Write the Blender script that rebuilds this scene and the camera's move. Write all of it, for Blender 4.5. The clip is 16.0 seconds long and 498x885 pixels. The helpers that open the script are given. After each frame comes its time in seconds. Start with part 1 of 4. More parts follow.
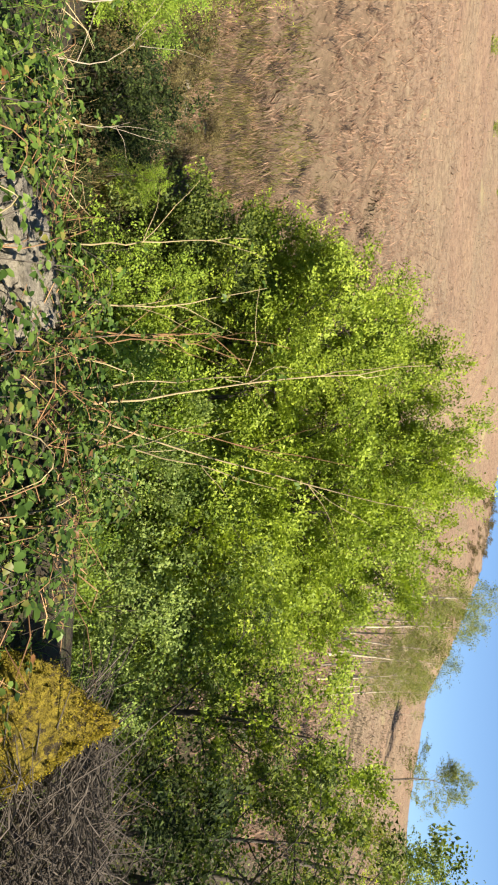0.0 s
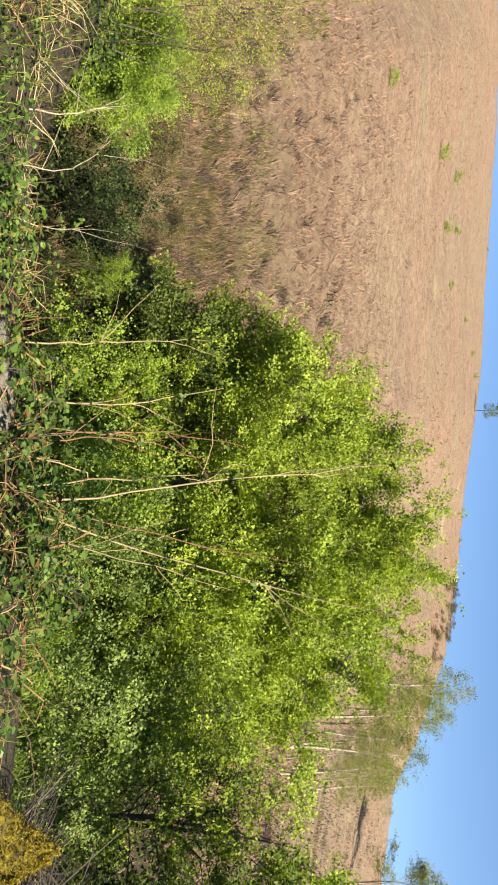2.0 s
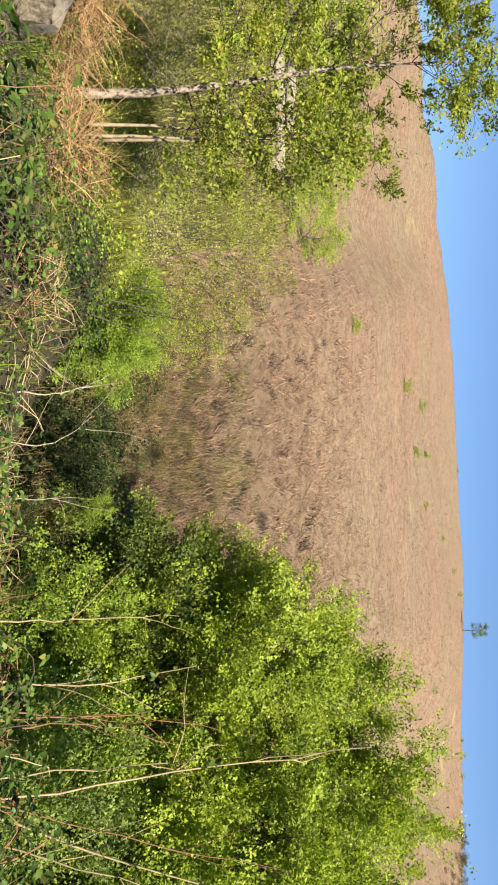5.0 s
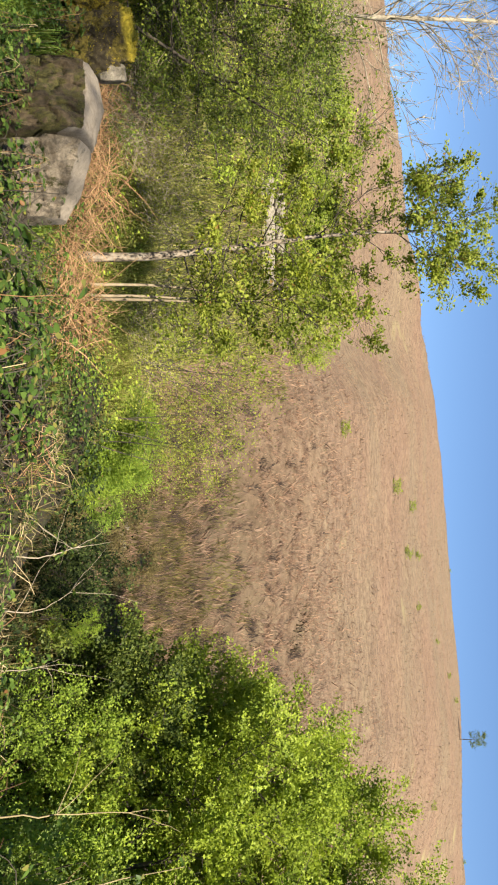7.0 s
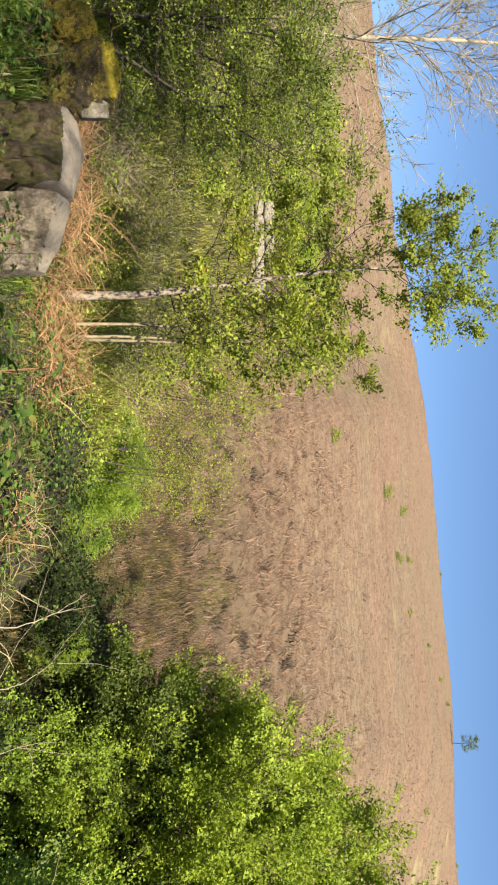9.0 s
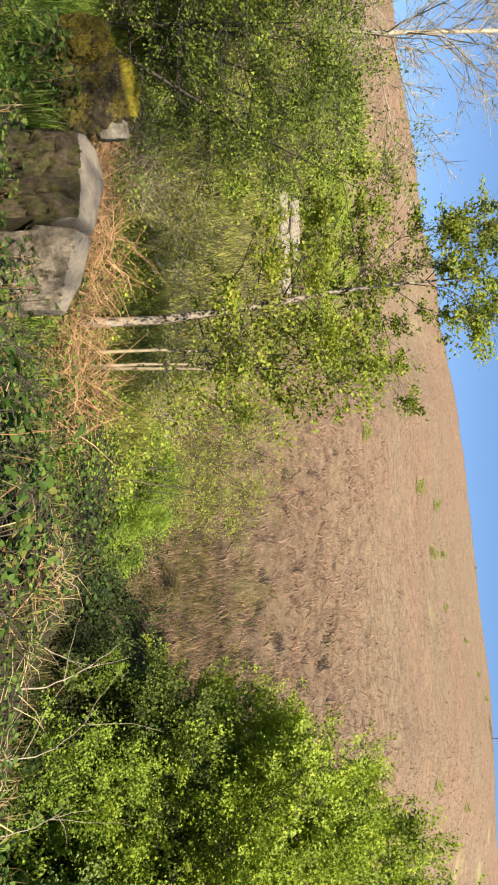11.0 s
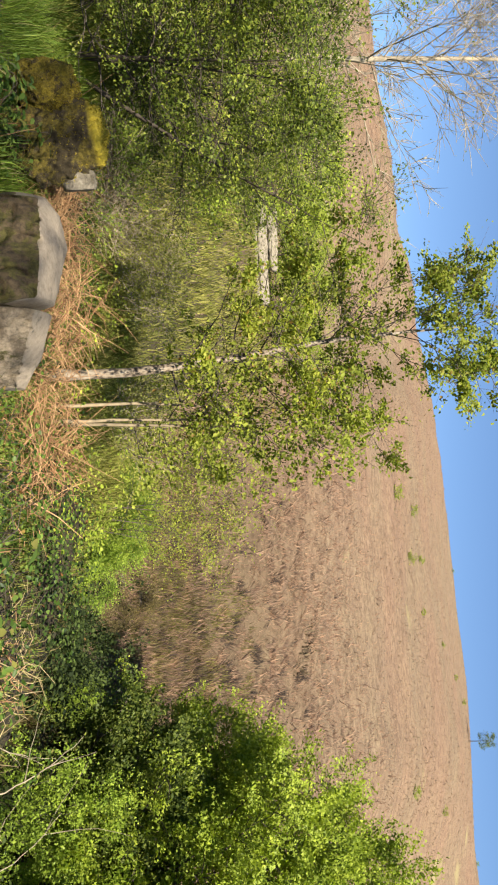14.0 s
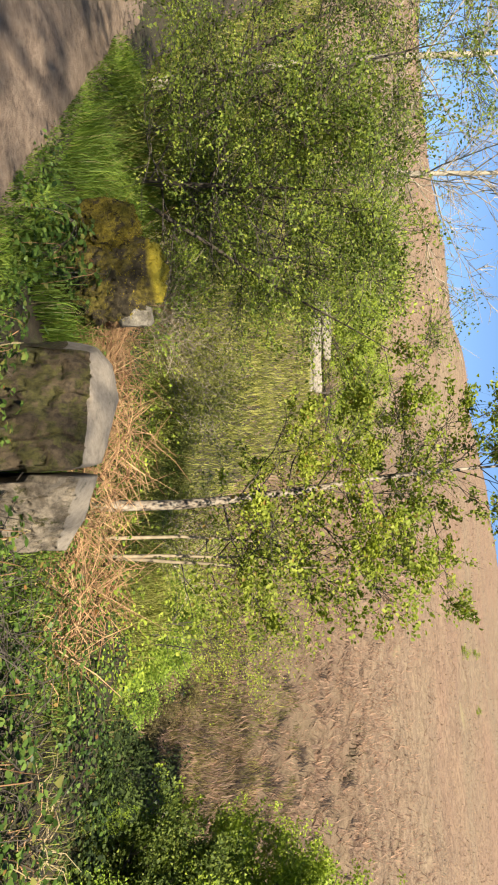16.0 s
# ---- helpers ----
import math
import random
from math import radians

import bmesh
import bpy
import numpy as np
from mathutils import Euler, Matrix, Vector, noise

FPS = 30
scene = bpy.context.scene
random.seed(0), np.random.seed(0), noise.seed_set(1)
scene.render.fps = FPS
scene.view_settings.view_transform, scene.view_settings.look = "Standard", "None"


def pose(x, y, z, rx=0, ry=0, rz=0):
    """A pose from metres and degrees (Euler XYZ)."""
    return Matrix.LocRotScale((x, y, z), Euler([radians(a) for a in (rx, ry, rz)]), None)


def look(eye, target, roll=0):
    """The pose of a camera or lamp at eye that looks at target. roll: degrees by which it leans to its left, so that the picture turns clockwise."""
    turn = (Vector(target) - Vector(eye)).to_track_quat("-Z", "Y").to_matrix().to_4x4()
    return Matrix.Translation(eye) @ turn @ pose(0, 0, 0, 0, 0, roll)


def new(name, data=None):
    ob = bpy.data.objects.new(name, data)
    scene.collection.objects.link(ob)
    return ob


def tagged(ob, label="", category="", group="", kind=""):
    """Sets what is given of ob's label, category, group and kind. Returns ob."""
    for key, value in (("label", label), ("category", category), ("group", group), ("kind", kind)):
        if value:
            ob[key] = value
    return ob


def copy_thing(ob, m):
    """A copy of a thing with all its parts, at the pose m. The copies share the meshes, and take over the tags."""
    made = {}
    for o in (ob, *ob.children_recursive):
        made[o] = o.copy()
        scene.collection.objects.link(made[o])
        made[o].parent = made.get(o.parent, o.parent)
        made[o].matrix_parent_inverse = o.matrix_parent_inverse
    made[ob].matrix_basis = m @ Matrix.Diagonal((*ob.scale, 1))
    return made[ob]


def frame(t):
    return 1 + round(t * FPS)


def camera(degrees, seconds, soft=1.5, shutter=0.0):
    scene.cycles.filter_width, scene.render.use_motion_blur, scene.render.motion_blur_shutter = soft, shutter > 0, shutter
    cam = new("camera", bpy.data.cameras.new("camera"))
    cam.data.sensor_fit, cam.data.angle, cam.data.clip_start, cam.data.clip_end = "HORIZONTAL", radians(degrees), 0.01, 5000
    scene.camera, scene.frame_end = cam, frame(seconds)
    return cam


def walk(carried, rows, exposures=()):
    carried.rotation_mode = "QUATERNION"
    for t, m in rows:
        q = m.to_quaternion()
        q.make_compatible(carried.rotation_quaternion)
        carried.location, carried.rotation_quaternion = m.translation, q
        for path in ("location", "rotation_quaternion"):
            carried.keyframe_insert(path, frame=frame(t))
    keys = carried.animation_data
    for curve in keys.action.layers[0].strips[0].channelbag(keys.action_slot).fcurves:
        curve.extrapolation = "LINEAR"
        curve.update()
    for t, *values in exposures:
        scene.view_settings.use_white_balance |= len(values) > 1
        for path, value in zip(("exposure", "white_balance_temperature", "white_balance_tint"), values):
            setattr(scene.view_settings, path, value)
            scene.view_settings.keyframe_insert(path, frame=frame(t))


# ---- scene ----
cam = camera(38.46, 16.0, soft=2.0)
EYE = 1.5  # the first eye's height over the path
# seconds, x, y, z from the first eye, yaw, pitch, roll; the picture stands on its side
ROWS = [
    (0, -0.000, 0.000, 0.000, 0.00, -5.00, 0.00),
    (0.5, -0.007, 0.007, 0.012, 2.06, -4.09, 0.20),
    (1, -0.034, -0.011, 0.035, 5.21, -3.08, 0.17),
    (1.5, -0.091, -0.005, 0.038, 7.01, -2.45, 0.18),
    (2, -0.093, 0.014, 0.033, 6.55, -1.99, 0.14),
    (2.5, -0.056, 0.012, 0.028, 6.03, -1.81, 0.19),
    (3, -0.075, -0.007, 0.029, 7.41, -1.92, 0.33),
    (3.5, -0.154, -0.009, 0.037, 9.71, -2.03, 0.41),
    (4, -0.233, -0.014, 0.062, 13.17, -1.88, 0.52),
    (4.5, -0.292, -0.033, 0.086, 18.67, -1.40, 0.93),
    (5, -0.356, -0.079, 0.082, 24.13, -0.20, 1.54),
    (7.5, -0.837, -0.445, 0.093, 32.08, 0.99, 1.23),
    (8, -0.938, -0.455, 0.106, 31.30, 2.22, 1.07),
    (10.5, -1.555, -0.274, 0.081, 33.28, 0.12, 2.70),
    (11, -1.632, -0.271, 0.070, 31.86, -0.81, 2.97),
    (11.5, -1.739, -0.320, 0.081, 31.55, -1.27, 3.28),
    (12, -1.833, -0.370, 0.096, 32.65, -1.39, 3.40),
    (12.5, -1.931, -0.340, 0.088, 33.47, -0.77, 3.36),
    (13, -2.017, -0.297, 0.102, 32.95, 0.66, 3.07),
    (13.5, -2.065, -0.271, 0.118, 31.98, 1.47, 3.11),
    (14, -2.200, -0.265, 0.111, 32.01, 0.93, 3.05),
    (14.5, -2.353, -0.287, 0.100, 34.36, -0.37, 2.65),
    (15, -2.498, -0.278, 0.078, 37.01, -1.60, 2.34),
    (15.5, -2.641, -0.250, 0.081, 38.12, -2.27, 1.97),
    (16, -2.793, -0.244, 0.082, 38.47, -2.76, 1.62),
]
EXPOSURE = 1.80
walk(cam, [(t, pose(x, y, z + EYE, 90 + pitch, 0, yaw) @ pose(0, 0, 0, 0, 0, 90 - roll)) for t, x, y, z, yaw, pitch, roll in ROWS], [(t, EXPOSURE + more) for t, more in ((0.0, 0.08), (1.5, 0.09), (4.5, 0.03), (7.5, -0.09), (12.0, -0.10), (15.0, -0.06), (16.0, 0.0))])

# ---- world, sun, exposure ----
SUN_FROM = Vector((0.62, -0.60, 0.72)).normalized()
world = bpy.data.worlds.new("sky")
world.use_nodes = True
scene.world = world
wn = world.node_tree
sky = wn.nodes.new("ShaderNodeTexSky")
sky.sky_type, sky.sun_disc = "NISHITA", False
sky.sun_elevation = math.asin(SUN_FROM.z)
sky.sun_rotation = math.atan2(SUN_FROM.x, SUN_FROM.y)
sky.air_density, sky.dust_density, sky.ozone_density = 0.95, 0.0, 5.0
wn.nodes["Background"].inputs["Strength"].default_value = 0.05
wn.links.new(sky.outputs[0], wn.nodes["Background"].inputs["Color"])
sun = new("sun", bpy.data.lights.new("sun", "SUN"))
sun.data.energy, sun.data.angle, sun.data.color = 5.0, radians(0.53), (1.0, 0.91, 0.75)
sun.matrix_world = look(SUN_FROM * 60, (0, 0, 0))


# ---- materials ----
def nodes_of(name, rough=0.8):
    m = bpy.data.materials.new(name)
    m.use_nodes = True
    b = m.node_tree.nodes["Principled BSDF"]
    b.inputs["Roughness"].default_value = rough
    b.inputs["Specular IOR Level"].default_value = 0.25
    return m, m.node_tree, b


def ramp(nt, stops):
    r = nt.nodes.new("ShaderNodeValToRGB")
    e = r.color_ramp.elements
    while len(e) < len(stops):
        e.new(0.5)
    for k, (p, c) in zip(e, stops):
        k.position, k.color = p, (*c, 1)
    return r


def noise_tex(nt, scale, detail=4, rough=0.6, stretch=None, world_space=True):
    n = nt.nodes.new("ShaderNodeTexNoise")
    n.inputs["Scale"].default_value, n.inputs["Detail"].default_value, n.inputs["Roughness"].default_value = scale, detail, rough
    src = nt.nodes.new("ShaderNodeNewGeometry").outputs["Position"] if world_space else nt.nodes.new("ShaderNodeTexCoord").outputs["Object"]
    if stretch:
        mp = nt.nodes.new("ShaderNodeMapping")
        mp.inputs["Scale"].default_value = stretch
        nt.links.new(src, mp.inputs["Vector"])
        src = mp.outputs[0]
    nt.links.new(src, n.inputs["Vector"])
    return n


def mix(nt, fac, a, b, blend="MIX"):
    m = nt.nodes.new("ShaderNodeMix")
    m.data_type, m.blend_type = "RGBA", blend
    for sock, val in ((m.inputs[0], fac), (m.inputs[6], a), (m.inputs[7], b)):
        if isinstance(val, (int, float)):
            sock.default_value = val
        elif isinstance(val, tuple):
            sock.default_value = (*val, 1)
        else:
            nt.links.new(val, sock)
    return m.outputs[2]


def bump(nt, b, height, strength, distance):
    k = nt.nodes.new("ShaderNodeBump")
    k.inputs["Strength"].default_value, k.inputs["Distance"].default_value = strength, distance
    nt.links.new(height, k.inputs["Height"])
    nt.links.new(k.outputs[0], b.inputs["Normal"])


def leaf_material(name, dark, mid, light, through_light=0.35, rough=0.5, dry=None, tint=(1.25, 1.32, 0.55)):
    """Foliage: a colour of its own for each leaf, drifts over the crown, and light through the blade."""
    m, nt, b = nodes_of(name, rough)
    b.inputs["Specular IOR Level"].default_value = 0.12
    geo = nt.nodes.new("ShaderNodeNewGeometry")
    stops = [(0.0, dark), (0.5, mid), (0.93, light)]
    if dry:
        stops.append((0.985, dry))
    r = ramp(nt, stops)
    nt.links.new(geo.outputs["Random Per Island"], r.inputs[0])
    n = noise_tex(nt, 0.9, 2)
    rr = ramp(nt, [(0.35, (0.78, 0.81, 0.8)), (0.65, (1.16, 1.12, 1.0))])
    nt.links.new(n.outputs["Fac"], rr.inputs[0])
    col = mix(nt, 1.0, r.outputs[0], rr.outputs[0], "MULTIPLY")
    n2 = noise_tex(nt, 3.6, 2)
    r2 = ramp(nt, [(0.36, (0.78, 0.80, 0.8)), (0.64, (1.1, 1.09, 1.04))])
    nt.links.new(n2.outputs["Fac"], r2.inputs[0])
    col = mix(nt, 1.0, col, r2.outputs[0], "MULTIPLY")
    nt.links.new(col, b.inputs["Base Color"])
    tr = nt.nodes.new("ShaderNodeBsdfTranslucent")
    warm = mix(nt, 1.0, col, tint, "MULTIPLY")
    nt.links.new(warm, tr.inputs["Color"])
    ms = nt.nodes.new("ShaderNodeMixShader")
    ms.inputs[0].default_value = through_light
    nt.links.new(b.outputs[0], ms.inputs[1])
    nt.links.new(tr.outputs[0], ms.inputs[2])
    nt.links.new(ms.outputs[0], nt.nodes["Material Output"].inputs["Surface"])
    return m


def stem_material(name, a, b_, scale=8.0, rough=0.8):
    m, nt, b = nodes_of(name, rough)
    geo = nt.nodes.new("ShaderNodeNewGeometry")
    r = ramp(nt, [(0.0, a), (1.0, b_)])
    nt.links.new(geo.outputs["Random Per Island"], r.inputs[0])
    n = noise_tex(nt, scale, 3)
    rr = ramp(nt, [(0.3, (0.7, 0.7, 0.7)), (0.7, (1.2, 1.2, 1.2))])
    nt.links.new(n.outputs["Fac"], rr.inputs[0])
    nt.links.new(mix(nt, 1.0, r.outputs[0], rr.outputs[0], "MULTIPLY"), b.inputs["Base Color"])
    bump(nt, b, n.outputs["Fac"], 0.4, 0.01)
    return m


def birch_bark():
    m, nt, b = nodes_of("birch bark", 0.6)
    n = noise_tex(nt, 5.0, 5, 0.7, (5.0, 5.0, 2.2))
    r = ramp(nt, [(0.40, (0.0274, 0.0219, 0.0192)), (0.48, (0.16, 0.125, 0.09)), (0.62, (0.25, 0.215, 0.165))])
    nt.links.new(n.outputs["Fac"], r.inputs[0])
    nt.links.new(r.outputs[0], b.inputs["Base Color"])
    bump(nt, b, n.outputs["Fac"], 0.3, 0.01)
    return m


def ground_material():
    """Dead bracken on the hill with grass and bilberry patches; litter and moss near by."""
    m, nt, b = nodes_of("moor ground", 0.95)
    fine = noise_tex(nt, 1.1, 8, 0.85)
    r1 = ramp(nt, [(0.32, (0.0492, 0.0301, 0.0192)), (0.44, (0.1094, 0.0742, 0.0482)), (0.55, (0.1642, 0.1152, 0.0763)), (0.72, (0.2189, 0.1642, 0.1123))])
    nt.links.new(fine.outputs["Fac"], r1.inputs[0])
    bands = noise_tex(nt, 0.22, 6, 0.7, (1, 1, 2.5))
    r2 = ramp(nt, [(0.34, (0.82, 0.79, 0.77)), (0.47, (0.97, 0.96, 0.96)), (0.66, (1.06, 1.08, 1.04))])
    nt.links.new(bands.outputs["Fac"], r2.inputs[0])
    col = mix(nt, 1.0, r1.outputs[0], r2.outputs[0], "MULTIPLY")
    blot = noise_tex(nt, 0.035, 4, 0.6, (1, 1, 2))
    r5 = ramp(nt, [(0.38, (1.03, 0.95, 0.92)), (0.6, (0.97, 1.0, 0.95))])
    nt.links.new(blot.outputs["Fac"], r5.inputs[0])
    col = mix(nt, 1.0, col, r5.outputs[0], "MULTIPLY")
    patch = noise_tex(nt, 0.06, 4, 0.6, (1, 1, 0.2))
    r3 = ramp(nt, [(0.65, (0, 0, 0)), (0.72, (1, 1, 1))])
    nt.links.new(patch.outputs["Fac"], r3.inputs[0])
    grass = mix(nt, fine.outputs["Fac"], (0.1476, 0.1202, 0.0547), (0.2131, 0.175, 0.09))
    col = mix(nt, r3.outputs[0], col, grass)
    # leaf litter and soil on the terrace and the valley floor
    geo = nt.nodes.new("ShaderNodeNewGeometry")
    flat = nt.nodes.new("ShaderNodeVectorMath")
    flat.operation = "MULTIPLY"
    flat.inputs[1].default_value = (1, 1, 0)
    nt.links.new(geo.outputs["Position"], flat.inputs[0])
    ln = nt.nodes.new("ShaderNodeVectorMath")
    ln.operation = "LENGTH"
    nt.links.new(flat.outputs[0], ln.inputs[0])
    far = nt.nodes.new("ShaderNodeMapRange")
    far.inputs["From Min"].default_value, far.inputs["From Max"].default_value = 24, 58
    nt.links.new(ln.outputs["Value"], far.inputs["Value"])
    litter = noise_tex(nt, 11.0, 6, 0.75)
    rl = ramp(nt, [(0.3, (0.0129, 0.0091, 0.0057)), (0.48, (0.0374, 0.0273, 0.0158)), (0.6, (0.0345, 0.0374, 0.0115)), (0.75, (0.0864, 0.063, 0.0374))])
    nt.links.new(litter.outputs["Fac"], rl.inputs[0])
    col = mix(nt, far.outputs[0], rl.outputs[0], col)
    nt.links.new(col, b.inputs["Base Color"])
    bump(nt, b, fine.outputs["Fac"], 0.7, 0.2)
    return m


def rock_material(name, base, moss, cover, top=None, moss_scale=7.0, contrast=1.0):
    """Gritstone with moss in patches; top: the colour laid over its upper side."""
    m, nt, b = nodes_of(name, 0.9)
    n = noise_tex(nt, 34.0, 10, 0.75, None, False)
    r = ramp(nt, [(0.32, tuple(c * (1 - 0.55 * contrast) for c in base)), (0.5, base), (0.72, tuple(min(0.8, c * (1 + 0.5 * contrast)) for c in base))])
    nt.links.new(n.outputs["Fac"], r.inputs[0])
    big = noise_tex(nt, 6.0, 7, 0.7, (1, 1, 2.2), False)
    rb = ramp(nt, [(0.36, (0.45, 0.42, 0.38)), (0.50, (0.95, 0.93, 0.9)), (0.64, (1.25, 1.22, 1.15))])
    nt.links.new(big.outputs["Fac"], rb.inputs[0])
    col = mix(nt, contrast, r.outputs[0], rb.outputs[0], "MULTIPLY")
    mm = noise_tex(nt, moss_scale, 8, 0.75, None, False)
    rm = ramp(nt, [(cover, (1, 1, 1)), (cover + 0.05, (0, 0, 0))])
    nt.links.new(mm.outputs["Fac"], rm.inputs[0])
    speck = ramp(nt, [(0.36, (0, 0, 0)), (0.62, (1, 1, 1))])
    nt.links.new(n.outputs["Fac"], speck.inputs[0])
    mc = mix(nt, speck.outputs[0], tuple(c * 0.3 for c in moss), tuple(c * 1.5 for c in moss))
    col = mix(nt, rm.outputs[0], col, mc)
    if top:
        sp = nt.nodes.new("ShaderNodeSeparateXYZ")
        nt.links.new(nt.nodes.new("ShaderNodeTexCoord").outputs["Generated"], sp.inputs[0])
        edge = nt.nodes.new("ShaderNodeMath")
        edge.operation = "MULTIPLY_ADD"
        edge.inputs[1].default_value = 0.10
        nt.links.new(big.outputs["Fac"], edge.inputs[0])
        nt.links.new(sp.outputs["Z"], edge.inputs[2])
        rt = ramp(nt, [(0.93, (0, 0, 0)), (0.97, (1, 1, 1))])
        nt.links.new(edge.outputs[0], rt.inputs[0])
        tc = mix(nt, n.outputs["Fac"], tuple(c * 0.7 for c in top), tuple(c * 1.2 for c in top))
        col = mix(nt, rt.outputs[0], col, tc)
    nt.links.new(col, b.inputs["Base Color"])
    bump(nt, b, n.outputs["Fac"], contrast, 0.03)
    return m


def dirt_material():
    m, nt, b = nodes_of("trodden earth", 0.95)
    n = noise_tex(nt, 14.0, 7, 0.75)
    r = ramp(nt, [(0.3, (0.074, 0.049, 0.033)), (0.5, (0.158, 0.112, 0.078)), (0.75, (0.235, 0.178, 0.127))])
    nt.links.new(n.outputs["Fac"], r.inputs[0])
    nt.links.new(r.outputs[0], b.inputs["Base Color"])
    bump(nt, b, n.outputs["Fac"], 0.8, 0.04)
    return m


MOOR, DIRT, BIRCH = ground_material(), dirt_material(), birch_bark()
SPRING = leaf_material("spring green leaves", (0.135, 0.182, 0.023), (0.218, 0.28, 0.035), (0.285, 0.342, 0.051), 0.38)
FRESH = leaf_material("fresh green leaves", (0.112, 0.168, 0.023), (0.185, 0.262, 0.036), (0.245, 0.318, 0.05), 0.38)
LIME = leaf_material("lime green leaves", (0.125, 0.17, 0.02), (0.20, 0.262, 0.031), (0.265, 0.325, 0.05), 0.38)
# green lowered to put shade into oaks, hazels and the path-side thorn
DEEP = leaf_material("deep green leaves toned for shade", (0.03, 0.046, 0.012), (0.082, 0.112, 0.026), (0.17, 0.20, 0.046), 0.38)
MIDGREEN = leaf_material("hawthorn leaves", (0.038, 0.06, 0.012), (0.105, 0.142, 0.024), (0.20, 0.232, 0.041), 0.38)
# holly green darkened to put the gully's and bank's shade into the colour
SHADELEAF = leaf_material("holly leaves darkened for shade", (0.008, 0.014, 0.005), (0.022, 0.034, 0.010), (0.06, 0.083, 0.023), 0.25, 0.75)
BLUISH = leaf_material("grey-green willow leaves", (0.09, 0.13, 0.035), (0.165, 0.225, 0.06), (0.235, 0.285, 0.085), 0.38)
PALEBARK = stem_material("pale birch limbs", (0.17, 0.14, 0.10), (0.32, 0.275, 0.20), 6.0)
PALE = leaf_material("pale birch leaves", (0.11, 0.13, 0.032), (0.165, 0.185, 0.048), (0.22, 0.235, 0.08), 0.38)
OLIVE = leaf_material("bronze-green young leaves", (0.13, 0.165, 0.025), (0.225, 0.262, 0.043), (0.31, 0.335, 0.068), 0.5, 0.5, (0.23, 0.15, 0.05))
BRAMBLE = leaf_material("bramble leaves", (0.016, 0.034, 0.008), (0.055, 0.098, 0.019), (0.135, 0.195, 0.045), 0.35, 0.42, (0.17, 0.085, 0.035))
OLIVEGRASS = leaf_material("olive dry grass", (0.09, 0.10, 0.024), (0.18, 0.182, 0.046), (0.28, 0.262, 0.09), 0.4, 0.8)
DULLGRASS = leaf_material("dull olive tussocks", (0.05, 0.05, 0.016), (0.12, 0.115, 0.037), (0.21, 0.192, 0.066), 0.3, 0.85)
BROWNGRASS = leaf_material("brown-olive rushes", (0.05, 0.038, 0.018), (0.115, 0.09, 0.042), (0.19, 0.155, 0.075), 0.3, 0.85)
SAPLING = stem_material("tan sapling bark", (0.1426, 0.1094, 0.0657), (0.252, 0.2023, 0.131), 14.0)
TOPSTONE = rock_material("weathered gritstone, sunlit tone", (0.20, 0.168, 0.13), (0.16, 0.135, 0.10), 0.36, None, 7.0, 0.55)
SAGE = leaf_material("grey-olive small leaves", (0.16, 0.175, 0.044), (0.255, 0.262, 0.07), (0.33, 0.325, 0.115), 0.5, 0.8)
GRASS = leaf_material("grass blades", (0.062, 0.11, 0.017), (0.128, 0.195, 0.03), (0.22, 0.275, 0.052), 0.42, 0.5, (0.28, 0.23, 0.12))
STRAW = stem_material("dead bracken stems", (0.18, 0.088, 0.04), (0.375, 0.235, 0.118))
HAY = leaf_material("hillside bracken", (0.15, 0.102, 0.078), (0.19, 0.134, 0.102), (0.232, 0.168, 0.127), 0.45, 0.9, None, (1.1, 1.0, 0.9))
REDHAY = leaf_material("reddish bracken", (0.105, 0.066, 0.049), (0.195, 0.127, 0.096), (0.275, 0.187, 0.142), 0.4, 0.9, None, (1.1, 1.0, 0.9))
BROWNLEAF = leaf_material("brown scrub leaves", (0.045, 0.034, 0.017), (0.105, 0.085, 0.04), (0.16, 0.135, 0.06), 0.3, 0.8)
HEATH = stem_material("brown heather", (0.0383, 0.0274, 0.0164), (0.1094, 0.0821, 0.0438), 0.5)
# near black, to put the shade of hollows in the bracken into the colour
GAPSHADE = stem_material("stalks in the colour of shaded gaps", (0.014, 0.009, 0.006), (0.045, 0.029, 0.019), 0.5)
CANE = stem_material("dry pale stems", (0.20, 0.155, 0.075), (0.34, 0.27, 0.145))
RUST = stem_material("dry rust stems", (0.131, 0.0629, 0.0274), (0.2189, 0.1289, 0.0602))
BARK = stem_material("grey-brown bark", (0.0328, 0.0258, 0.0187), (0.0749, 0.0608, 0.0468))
TWIG = stem_material("grey twigs", (0.144, 0.1152, 0.0792), (0.3312, 0.2736, 0.1944))
STONE = rock_material("gritstone", (0.20, 0.165, 0.122), (0.0612, 0.054, 0.018), 0.40)
# lichen, with the shade on the slab's face put into the tone
DARKSTONE = rock_material("lichened gritstone with shade in its tone", (0.0864, 0.0634, 0.0374), (0.072, 0.0648, 0.018), 0.47, None, 9.0, 1.25)
MOSSY = rock_material("moss-grown gritstone", (0.041, 0.0301, 0.012), (0.1476, 0.1123, 0.0109), 0.53, None, 16.0)
# the top's moss yellow is also raised to stand for sun on it
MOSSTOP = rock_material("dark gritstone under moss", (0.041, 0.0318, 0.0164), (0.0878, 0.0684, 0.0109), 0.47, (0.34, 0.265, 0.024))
CLIFF = rock_material("pale cliff stone", (0.19, 0.17, 0.135), (0.0698, 0.0649, 0.0233), 0.36)
MOSS = leaf_material("yellow moss", (0.10, 0.075, 0.008), (0.22, 0.17, 0.016), (0.31, 0.25, 0.034), 0.3, 0.9)


